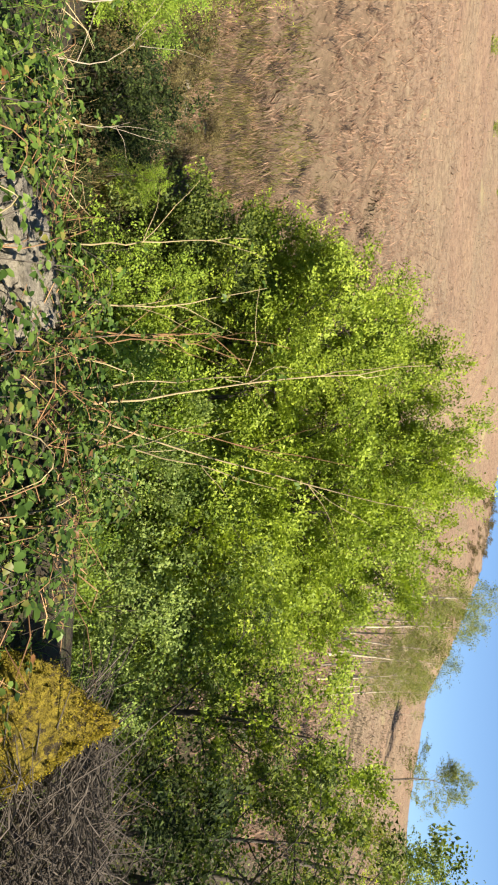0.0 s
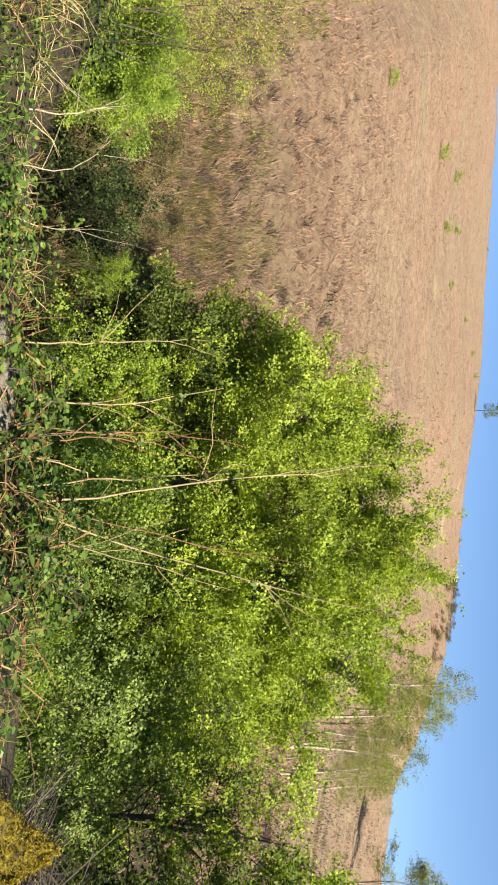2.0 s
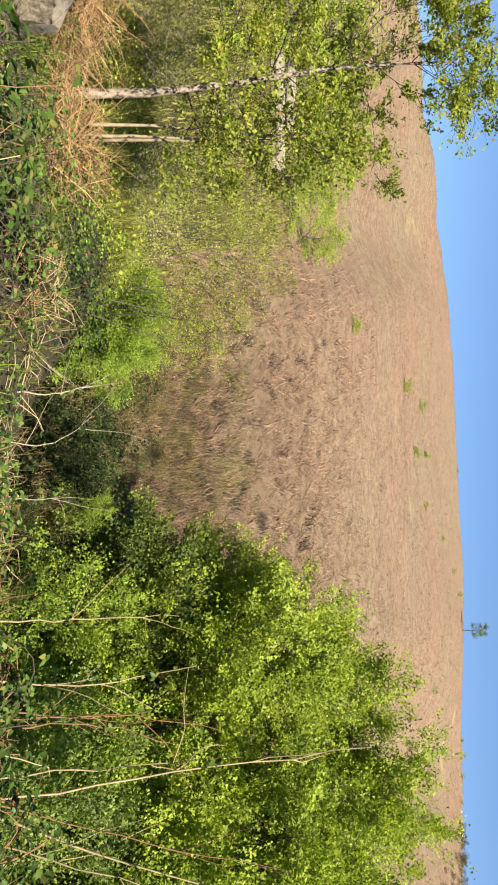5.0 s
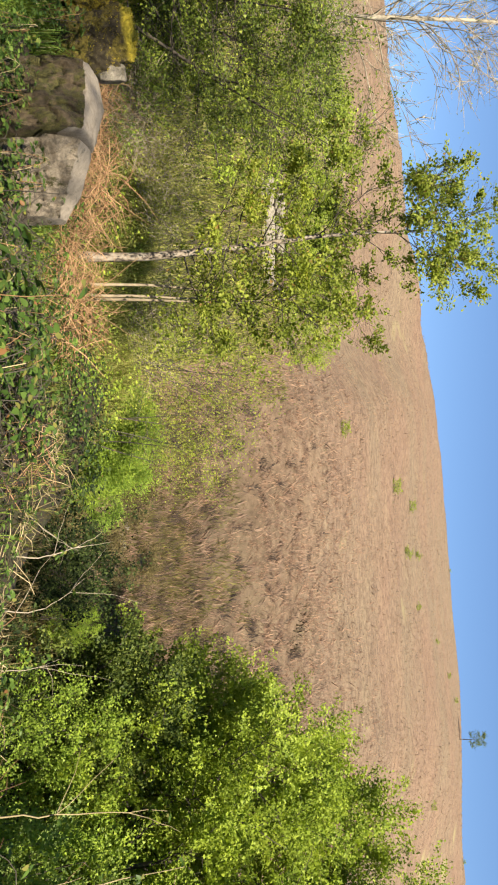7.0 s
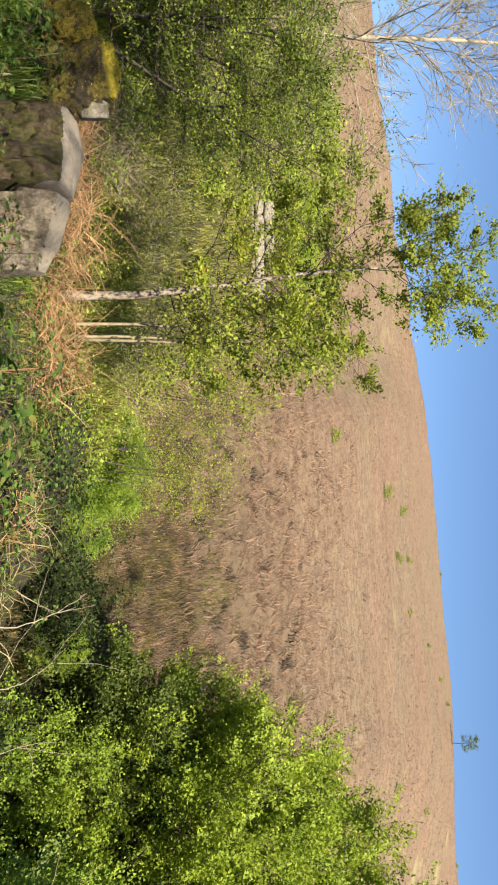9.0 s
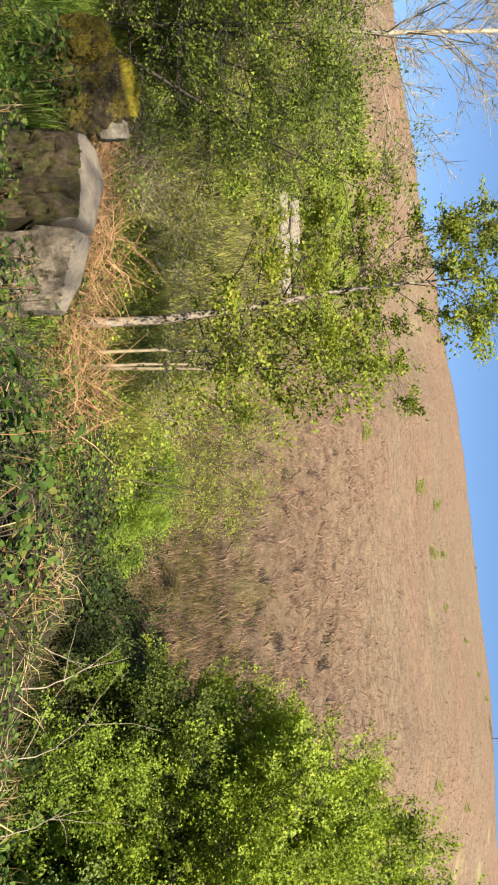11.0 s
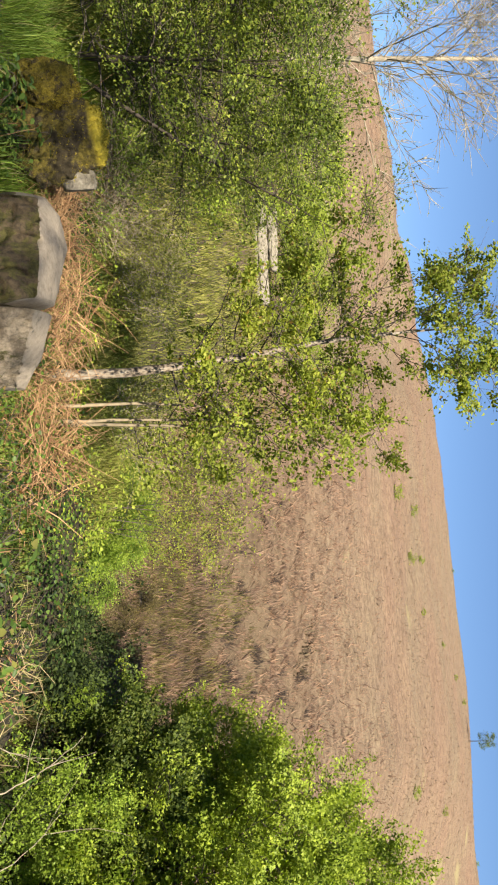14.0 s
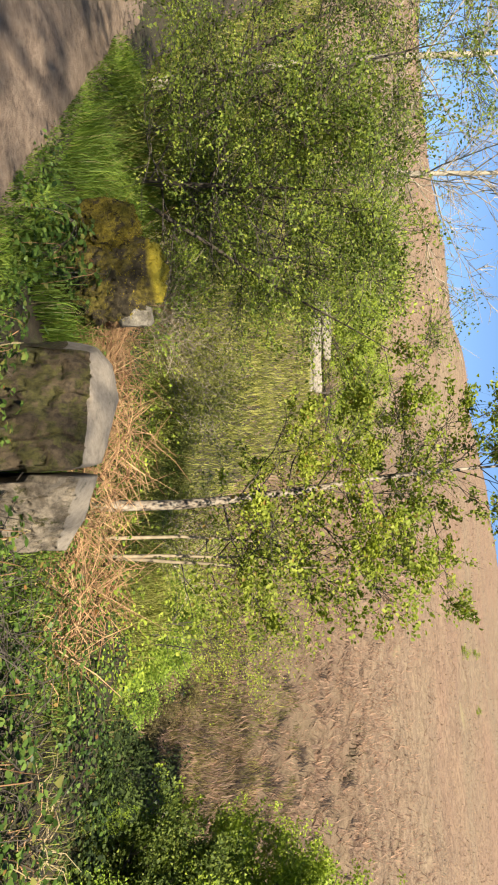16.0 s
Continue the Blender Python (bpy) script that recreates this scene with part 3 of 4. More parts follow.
    h = np.minimum(0.12 + 0.0022 * r, 0.36) * rng.uniform(0.5, 1.4, len(x))
    me = spikes("heather", x, y, ground_z(x, y) - 0.03, h, h * 0.4, 1.5, rng, True)
    tagged(part("heather", me, HEATH), "dark brown heather flecks on the hillside", "heather", "", "stuff")
    # mottled heather beyond the birch stand
    x, y, r = scatter_polar(rng, 60000, 9, 34, 34, 170, 0.8)
    clot = 0.7 * wave(x, y, 2.6, 1.4) + 0.5 * wave(x, y, 0.9, 0.3)
    keep = clot + rng.normal(0, 0.25, len(x)) > 0.15 + 0.5 * rise_between(80, 170, r)
    x, y, r = x[keep], y[keep], r[keep]
    h = (0.2 + 0.002 * r) * rng.uniform(0.5, 1.4, len(x))
    me = spikes("heather", x, y, ground_z(x, y) - 0.03, h, h * 0.35, 1.2, rng, True)
    tagged(part("heather", me, HEATH), "brown heather mottling the far slope", "heather", "", "stuff")
    # olive grass and rushes on the slope below the thorns and at the hill's foot
    x, y, r = scatter_polar(rng, 46000, -72, -36, 10, 50, 0.8)
    h = rng.uniform(0.15, 0.42, len(x)) * (1 + 0.3 * wave(x, y, 2.0, 0.9))
    me = spikes("rough_grass", x, y, ground_z(x, y) - 0.03, h, 0.014 + 0.0012 * r, 0.9, rng)
    tagged(part("rough_grass", me, OLIVEGRASS), "olive tussocks of rough grass below the terrace", "grass", "", "stuff")
    x, y, r = scatter_polar(rng, 30000, -37, -9, 15, 40, 0.9)
    h = rng.uniform(0.25, 0.8, len(x))
    me = spikes("rough_grass", x, y, ground_z(x, y) - 0.03, h, np.full(len(x), 0.035), 0.9, rng)
    tagged(part("rough_grass", me, BROWNGRASS), "brown-olive rushes at the bottom of the slope", "grass", "", "stuff")
    x, y, r = scatter_polar(rng, 34000, -37, -9, 18, 44, 0.9)
    keep = wave(x, y, 1.1, 0.6) + 0.5 * wave(x, y, 0.5, 1.2) > -0.1
    x, y = x[keep], y[keep]
    h = rng.uniform(0.2, 0.6, len(x))
    me = spikes("rough_grass", x, y, ground_z(x, y) - 0.03, h, np.full(len(x), 0.04), 0.8, rng)
    tagged(part("rough_grass", me, DULLGRASS), "dull olive grass tussocks among the rushes", "grass", "", "stuff")


hill_cover()

# ---- trees in the valley ----
def valley(name, label, x, y, top, seed, leaf, R, **kw):
    z = gz(x, y)
    return tree(name, label, "tree", (x, y, z), seed, leaf, BARK, height=top - z, radius=R, **kw)


CLUMP = "trees in the valley clump"
big = dict(limbs=22, subs=7, twigs=5, stem_r=0.2, clear=0.08, rise=0.95, twig_len=0.95, per=62, thick=0.08, size=0.086, flat=0.9, aspect=0.8, far=True, tuft=1.4, bare=-0.5, group=CLUMP)
valley("hazel_tree", "tall bright green hazel tree in full spring leaf", -0.4, 23.6, 5.7, 11, SPRING, 4.2, **big)
valley("hazel_tree", "bright green hazel tree in the valley clump", -3.2, 22.4, 4.3, 12, SPRING, 2.6, **big)
valley("hazel_tree", "low green tree at the edge of the clump", -5.8, 21.6, 1.8, 13, SPRING, 1.6, **big)
valley("hazel_tree", "bright green hazel tree on the clump's flank", 2.6, 22.8, 4.4, 14, LIME, 3.2, **big)
valley("hazel_tree", "smaller lime green tree on the clump's flank", 5.0, 22.0, 2.2, 15, LIME, 2.3, **big)
valley("hazel_tree", "round green hazel tree low in the clump", -2.4, 20.0, 3.2, 16, SPRING, 2.8, **big)
valley("hazel_tree", "round lime green tree low in the clump", 1.4, 20.2, 3.4, 17, LIME, 2.8, **big)
valley("hazel_tree", "tree in the clump's shade, with shade in its green", -4.9, 18.8, -0.6, 18, DEEP, 1.8, **big)
valley("hazel_tree", "low green tree at the foot of the clump", -4.6, 20.4, 0.9, 25, SPRING, 1.7, **big)
valley("hazel_tree", "low lime green tree on the clump's flank", 3.9, 19.0, 0.8, 19, LIME, 2.3, **big)
valley("hazel_tree", "tall green hazel tree behind the clump's front", 1.2, 23.2, 5.2, 20, SPRING, 2.6, **big)
valley("hazel_tree", "tall green hazel tree behind the clump's front", -1.7, 23.4, 5.2, 21, SPRING, 2.4, **big)
valley("hazel_tree", "tall green hazel tree in the middle of the clump", 0.7, 22.4, 5.3, 24, SPRING, 2.2, **big)
valley("hazel_tree", "round green hazel tree at the clump's front", -0.6, 18.2, 1.2, 22, SPRING, 2.5, **big)
valley("hazel_tree", "low green hazel tree at the clump's front", 2.6, 17.0, 0.2, 23, SPRING, 2.2, **big)

low = dict(stems=5, limbs=6, subs=5, twigs=5, stem_r=0.05, clear=0.10, rise=0.8, twig_len=0.5, per=42, thick=0.08, size=0.062, flat=0.9, aspect=0.75, far=True, tuft=0.9)


def shrub(name, label, x, y, h, R, seed, leaf, **kw):
    return tree(name, label, "bush", (x, y, gz(x, y)), seed, leaf, BARK, height=h, radius=R, **{**low, **kw})


def again(ob, x, y, scale, turn):
    return copy_thing(ob, pose(x, y, gz(x, y), 0, 0, turn) @ Matrix.Scale(scale, 4))


def on_hill(az, el):
    """The place on the hillside that is seen from the first eye at this bearing and height, in degrees."""
    r = np.linspace(28, 320, 1200)
    x, y = r * math.sin(radians(az)), r * math.cos(radians(az))
    up = np.degrees(np.arctan2(ground_z(x, y) - EYE_Z, r))
    k = int(np.argmax(up >= el)) if (up >= el).any() else int(np.argmax(up))
    return float(x[k]), float(y[k])


VALLEY = "bushes on the valley floor"
willow = shrub("willow_bush", "grey-green willow bush below the terrace", 2.3, 11.2, 5.0, 2.1, 31, BLUISH, group=VALLEY)
for x, y, s, a in ((3.6, 12.8, 1.1, 70), (1.4, 13.6, 1.1, 150), (4.3, 15.0, 1.2, 220), (2.6, 16.4, 1.3, 300), (3.3, 9.4, 0.75, 20), (2.2, 14.8, 1.3, 40), (0.4, 14.2, 1.15, 100)):
    again(willow, x, y, s, a)
sallow = shrub("sallow_bush", "leafy green sallow bush on the valley side", 0.1, 11.0, 4.2, 1.9, 33, FRESH, group=VALLEY)
for x, y, s, a in ((-1.2, 13.4, 0.8, 80), (1.0, 9.8, 0.72, 200), (-3.0, 16.2, 1.05, 310), (0.2, 15.8, 1.15, 30), (-6.6, 17.2, 0.42, 120), (-1.4, 17.2, 1.35, 200), (1.2, 17.6, 1.4, 260)):
    again(sallow, x, y, s, a)
lime = shrub("hazel_bush", "low hazel bush below the bank, shade in its green", -1.7, 11.2, 3.0, 1.4, 36, DEEP, group=VALLEY, per=36)
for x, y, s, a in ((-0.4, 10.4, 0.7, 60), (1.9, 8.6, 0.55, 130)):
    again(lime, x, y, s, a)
holly = shrub("holly_bush", "holly bush in the gully, its green darkened for shade", -6.6, 12.2, 2.2, 1.4, 34, SHADELEAF, group=VALLEY, bare=0.25)
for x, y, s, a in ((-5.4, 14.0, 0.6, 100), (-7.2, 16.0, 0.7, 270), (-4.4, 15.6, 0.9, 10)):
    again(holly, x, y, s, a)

# the oaks on the valley's near side; most carry shade in the leaf colour
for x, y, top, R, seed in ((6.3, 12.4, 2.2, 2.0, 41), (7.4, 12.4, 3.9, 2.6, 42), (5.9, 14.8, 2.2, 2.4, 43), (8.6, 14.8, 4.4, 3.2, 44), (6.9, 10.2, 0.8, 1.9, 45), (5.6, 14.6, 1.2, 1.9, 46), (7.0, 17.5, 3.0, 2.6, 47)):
    valley("oak_tree", "green oak with crooked dark limbs", x, y, top, seed, SPRING if seed in (43, 47) else SHADELEAF if seed == 45 else DEEP, R, limbs=19, subs=6, twigs=5, stem_r=0.15, clear=0.12, rise=0.45, twig_len=0.55, per=46, thick=0.08, size=0.078, flat=0.8, aspect=0.75, far=True, tuft=1.1, bare=-0.2, group="oaks below the terrace")

# the birch stand on the far slope
first = None
rng = np.random.default_rng(9)
for i in range(15):
    az = radians(11.3 + 0.58 * i + rng.uniform(-0.3, 0.3))
    r = 60 + rng.uniform(-4, 12)
    x, y = r * math.sin(az), r * math.cos(az)
    if first is None:
        first = tree("birch_tree", "slender white-stemmed birch in pale young leaf", "tree", (x, y, gz(x, y)), 51, PALE, PALEBARK, height=13.0, radius=2.5, stem_r=0.18, clear=0.46, limbs=14, subs=5, twigs=4, rise=1.2, twig_len=0.7, per=17, thick=0.22, size=0.14, slim=0.3, bend=0.04, far=True, group="birch stand")
    else:
        s = rng.uniform(0.70, 1.0) * (1 - 0.018 * i)
        copy_thing(first, pose(x, y, gz(x, y), rng.uniform(-4, 4), rng.uniform(-4, 4), rng.uniform(0, 360)) @ Matrix.Scale(s, 4))
for az, el, s in ((20.6, 6.6, 0.26),):
    x, y = on_hill(az, el)
    copy_thing(first, pose(x, y, gz(x, y), 2, 0, az * 40) @ Matrix.Scale(s * math.hypot(x, y) / 110, 4))

x, y = on_hill(25.0, 4.9)
tree("birch_tree", "spreading birch in pale leaf alone on the hill", "tree", (x, y, gz(x, y)), 52, PALE, BIRCH, height=0.098 * math.hypot(x, y), radius=0.034 * math.hypot(x, y), stem_r=0.22, clear=0.35, limbs=16, subs=6, twigs=5, rise=0.8, twig_len=1.1, per=22, thick=0.3, size=0.26, slim=0.35, far=True)
valley("oak_tree", "round oak turning bronze on the far slope", 25.0, 43.0, 9.2, 53, OLIVE, 3.2, limbs=16, subs=6, twigs=5, stem_r=0.2, clear=0.2, rise=0.6, twig_len=0.8, per=26, thick=0.15, size=0.16, far=True)

# ---- scattered growth on the hill ----
gorse = tree("gorse_bush", "small green gorse bush on the hillside", "bush", (*on_hill(-28.5, 12.1), 0), 71, SPRING, BARK, stems=3, height=1.3, radius=1.2, stem_r=0.04, clear=0.05, limbs=4, subs=2, twigs=3, rise=0.5, twig_len=0.4, per=10, thick=0.2, size=0.18, far=True, group="gorse on the hill")
gorse.location.z = gz(gorse.location.x, gorse.location.y)
for az, el, s in ((-26.8, 13.3, 1.1), (-23.2, 12.8, 1.1), (-22.9, 13.6, 0.9), (-18.9, 13.4, 0.7), (-13.6, 15.2, 0.8), (-11.8, 15.5, 0.8), (-6.5, 11.2, 0.9), (-4.8, 13.0, 0.9), (-33.5, 8.2, 0.8), (-16.2, 14.6, 0.7), (-1.2, 14.6, 0.7), (-21.5, 16.0, 0.6), (1.2, 14.3, 0.7), (2.9, 14.0, 0.6)):
    x, y = on_hill(az, el)
    copy_thing(gorse, pose(x, y, gz(x, y), 0, 0, az * 53) @ Matrix.Scale(s * 0.8, 4))
# a band of dark scrub along the brow
rng = np.random.default_rng(37)
brow = None
for i in range(34):
    az = 4.2 + 6.2 * rng.uniform(0, 1)
    el = float(np.interp(az, CREST_AZ, CREST_EL)) - 0.12 - rng.uniform(0, 1) ** 1.4 * (0.5 + 0.25 * (az - 4.2))
    x, y = on_hill(az, el)
    if brow is None:
        brow = tree("scrub_bush", "dark brown scrub bush on the brow of the hill", "bush", (x, y, gz(x, y)), 73, BROWNLEAF, BARK, stems=3, height=1.5, radius=1.3, stem_r=0.04, clear=0.05, limbs=4, subs=2, twigs=3, rise=0.5, twig_len=0.4, per=8, thick=0.22, size=0.2, far=True, group="scrub on the brow")
    else:
        copy_thing(brow, pose(x, y, gz(x, y) - 0.05, 0, 0, i * 53) @ Matrix.Scale(rng.uniform(0.5, 1.15), 4))
x, y = on_hill(-9.1, 15.5)
tree("lone_tree", "small windswept tree alone on the skyline", "tree", (x, y, gz(x, y)), 72, DEEP, BARK, height=6.8, radius=1.9, stem_r=0.14, clear=0.45, limbs=10, subs=5, twigs=4, rise=0.6, twig_len=0.6, per=10, thick=0.25, size=0.25, lean=0.2, far=True)


def rock(name, label, place, size, turn, cuts, seed, material, level=6, rough=0.05, tilt=(0, 0), group=""):
    """A boulder with split faces: a ball cut flat along planes, roughened and weathered round."""
    bm = bmesh.new()
    bmesh.ops.create_icosphere(bm, subdivisions=level, radius=1.0)
    for v in bm.verts:
        p = v.co.copy() * 1.25
        p += p.normalized() * 0.2 * noise.noise(p * 1.1 + Vector((seed, 0, 0)))
        for nx, ny, nz, d in cuts:
            n = Vector((nx, ny, nz)).normalized()
            over = p.dot(n) - d
            if over > 0:
                p -= n * over * 0.95
        w = p * 2.3 + Vector((0, seed, 0))
        p += p.normalized() * rough * (1.2 * noise.noise(w) + 0.8 * noise.noise(w * 2.7) + 0.6 * noise.noise(w * 6.5) + 0.4 * noise.noise(w * 14))
        crack = abs(noise.noise(Vector((w.x * 0.5, w.y * 0.5, w.z * 1.6))))
        if crack < 0.05:
            p -= p.normalized() * rough * 1.6 * (1 - crack / 0.05)
        v.co = Vector((p.x * size[0], p.y * size[1], p.z * size[2]))
    for f in bm.faces:
        f.smooth = True
    ob = part(name, bm, material)
    ob.matrix_basis = pose(*place, tilt[0], tilt[1], turn)
    return tagged(ob, label, "rock", group)


# a narrow strip of dark spikes along the ledge
rng = np.random.default_rng(29)
for az0, az1, e0, e1 in ((-20.0, -16.2, 5.0, 3.8),):
    q = rng.uniform(0, 1, 150)
    spots = np.array([on_hill(az0 + (az1 - az0) * k + rng.normal(0, 0.05), e0 + (e1 - e0) * k + rng.normal(0, 0.3)) for k in q])
    h = rng.uniform(0.2, 0.5, len(spots))
    tagged(part("heather", spikes("heather", spots[:, 0], spots[:, 1], ground_z(spots[:, 0], spots[:, 1]) - 0.05, h, h * 0.35, 1.0, rng), HEATH), "dark strip of spikes along a ledge", "heather", "", "stuff")

# a band of pale crag in beds across the foot of the hill
rng = np.random.default_rng(23)
for bed, (az0, count, up) in enumerate(((-52.2, 5, -0.15), (-52.0, 5, 0.4), (-51.4, 3, 1.0))):
    for i in range(count):
        az = az0 + 1.5 * i + rng.uniform(-0.2, 0.2)
        r = 43.5 + 0.35 * bed
        x, y = r * math.sin(radians(az)), r * math.cos(radians(az))
        z = gz(44 * math.sin(radians(-48)), 44 * math.cos(radians(-48)))
        rock("crag", "long pale weathered bed of hillside crag", (x, y, z + up), (rng.uniform(0.6, 0.85), 0.7, rng.uniform(0.22, 0.34)), -az + rng.uniform(-6, 6), ((0, 0, 1, 0.8), (0, -1, 0.1, 0.7), (1, 0, 0, 0.95), (-1, 0.2, 0, 0.95)), i * 3.7 + bed, CLIFF, 3, 0.07, group="crag band")
for az, r, s in ((-25.6, 30, 0.5), (-27.0, 31, 0.4), (-24.0, 33, 0.35)):
    x, y = r * math.sin(radians(az)), r * math.cos(radians(az))
    rock("stone", "grey stone half sunk in the bracken", (x, y, gz(x, y) + 0.1), (s, s * 0.8, s * 0.7), az * 9, ((0, 0, 1, 0.7), (0, -1, 0, 0.7)), r, CLIFF, 3, 0.08, group="stones in the bracken")

# ---- trees on the terrace ----
shrub("hazel_bush", "bright green hazel bush below the terrace edge", -7.8, 10.9, 2.1, 1.45, 61, FRESH, stems=8, limbs=8, per=70, size=0.036, thick=0.06, twig_len=0.32, stem_r=0.03, near=True, tuft=0.6, bare=-0.6)
tree("birch_tree", "young birch with white trunk and fresh leaves", "tree", (-6.02, 4.58, gz(-6.02, 4.58)), 62, OLIVE, BIRCH, height=4.2, radius=1.0, stem_r=0.052, clear=0.30, limbs=36, subs=6, twigs=5, rise=0.75, twig_len=0.25, per=84, thick=0.04, size=0.033, slim=0.26, limb_bark=BARK, lean=0.09, lean_to=0.56, bend=0.035, near=True, aspect=0.72, tuft=0.5, bare=0.48, top=0.5, twig_r=0.0015)
for x, y, h, seed, lean in ((-5.78, 4.74, 2.9, 81, 0.05), (-5.68, 4.80, 2.7, 82, 0.12), (-5.60, 4.66, 2.4, 83, 0.09)):
    tree("birch_sapling", "thin tan birch sapling beside the young birch", "tree", (x, y, gz(x, y)), seed, OLIVE, SAPLING, height=h, radius=0.6, stem_r=0.02, clear=0.4, limbs=10, subs=4, twigs=3, rise=0.9, twig_len=0.25, per=9, thick=0.05, size=0.036, lean=lean, bend=0.05, group="birch saplings", near=True, limb_bark=BARK, aspect=0.8)
for x, y, h, seed in ((-6.6, 8.2, 3.0, 91), (-7.2, 9.2, 3.2, 92), (-7.9, 8.2, 3.0, 93), (-8.6, 11.6, 3.2, 94)):
    shrub("sapling", "airy yellow-green sapling on the slope below", x, y, h, 1.1, seed, OLIVE, stems=4, limbs=6, subs=4, twigs=4, clear=0.5, per=17, size=0.033, far=True, tuft=0.5, thick=0.08, stem_r=0.02, group="saplings below the terrace")
for x, y, h, seed in ((-8.3, 5.6, 0.9, 95), (-9.2, 6.2, 1.0, 97), (-7.0, 6.9, 0.8, 99)):
    tree("bilberry_bush", "grey-olive twiggy bush with small pale leaves", "bush", (x, y, gz(x, y)), seed, SAGE, TWIG, height=h, radius=0.8, **{**low, **dict(stems=6, limbs=5, subs=3, twigs=4, per=14, size=0.032, thick=0.07, stem_r=0.009, twig_r=0.002, twig_len=0.3, far=True, tuft=0.0)}, group="twiggy bushes")
scrub = shrub("scrub_bush", "low brown twiggy scrub at the hill's foot", -10.2, 20.6, 1.1, 1.2, 101, BROWNLEAF, stems=6, limbs=5, subs=3, twigs=4, per=22, size=0.06, far=True, stem_r=0.014, twig_len=0.35, group="scrub at the hill's foot")
for x, y, s, a in ((-12.0, 22.4, 0.9, 50), (-13.6, 24.6, 1.1, 110), (-11.4, 26.4, 0.8, 200), (-15.2, 27.0, 1.2, 260), (-9.4, 23.6, 0.7, 330), (-13.0, 29.6, 1.0, 20)):
    again(scrub, x, y, s, a)
tree("bare_birch", "tall birch with pale bare branches", "tree", (-12.9, 5.9, gz(-12.9, 5.9)), 63, PALE, PALEBARK, height=9.5, radius=2.1, stem_r=0.075, clear=0.3, limbs=44, subs=8, twigs=7, rise=1.0, twig_len=0.5, per=1, thick=0.03, size=0.035, lean=0.08, lean_to=3.3, bend=0.03, twig_r=0.005, slim=0.34)
tree("bare_birch", "second bare birch among the thorns", "tree", (-12.9, 4.4, gz(-12.9, 4.4)), 66, PALE, PALEBARK, height=9.0, radius=1.9, stem_r=0.08, clear=0.3, limbs=30, subs=6, twigs=6, rise=1.1, twig_len=0.5, per=2, thick=0.03, size=0.04, twig_r=0.005, slim=0.34)
thorn = dict(stems=5, stem_r=0.045, clear=0.08, limbs=10, subs=6, twigs=5, rise=0.35, twig_len=0.4, thick=0.08, size=0.044, twig_r=0.0028, near=True, tuft=0.65, bare=-0.2)
tree("thorn_tree", "dense dark-twigged thorn tree in green leaf", "tree", (-9.9, 3.9, gz(-9.9, 3.9)), 64, MIDGREEN, BARK, height=4.1, radius=2.0, per=54, group="thorn trees", **{**thorn, **dict(far=True, size=0.037, clear=0.16)})
tree("thorn_tree", "thorn tree beside the grassy path, shade in its green", "tree", (-11.3, 4.2, gz(-11.3, 4.2)), 65, DEEP, BARK, height=4.5, radius=2.1, per=54, group="thorn trees", **{**thorn, **dict(far=True, size=0.037, clear=0.16)})
tree("thorn_tree", "bright green thorn tree behind the terrace", "tree", (-11.5, 5.3, gz(-11.5, 5.3)), 67, SPRING, BARK, height=4.2, radius=1.35, per=18, group="thorn trees", **thorn)
for az, r, h, seed in ((-57.0, 26, 4.5, 68), (-49.5, 58, 3.6, 69), (-45.5, 60, 3.6, 70), (-43.0, 50, 3.2, 73), (-47.5, 53, 3.0, 74), (-40.5, 55, 2.8, 75), (-52.0, 47, 3.6, 121), (-54.0, 50, 4.2, 122), (-50.8, 52, 4.0, 123), (-48.4, 48.5, 3.0, 124), (-56.5, 46, 4.4, 125), (-45.0, 48, 2.4, 126), (-59.5, 42, 4.2, 127)):
    x, y = r * math.sin(radians(az)), r * math.cos(radians(az))
    tree("hazel_tree", "green tree at the foot of the hill", "tree", (x, y, gz(x, y)), seed, SPRING, BARK, height=h, radius=2.0, stem_r=0.1, clear=0.1, limbs=14, subs=5, twigs=4, rise=0.7, twig_len=0.6, per=30, thick=0.2, size=0.12, far=True, tuft=1.3, bare=-0.4, group="trees at the hill's foot")
# unseen trees added beside the walk to shade the boulders, gully and oaks
for x, y, h, R, seed, clear, per in ((1.6, -9.0, 13.0, 2.4, 75, 0.6, 12), (18.5, 3.6, 13.0, 4.0, 76, 0.6, 12), (5.0, -7.5, 13.0, 1.35, 77, 0.6, 9), (10.9, -3.0, 18.5, 2.2, 80, 0.77, 60)):
    tree("ash_tree", "tall unseen tree added to cast shade", "tree", (x, y, gz(x, y)), seed, SPRING, BARK, height=h, radius=R, stem_r=0.22, clear=clear, limbs=14, subs=6, twigs=5, rise=0.6 if clear < 0.7 else 0.25, twig_len=0.7, per=per, thick=0.2, size=0.14, far=True, lean=0.0 if seed == 80 else 0.12, group="ash trees")

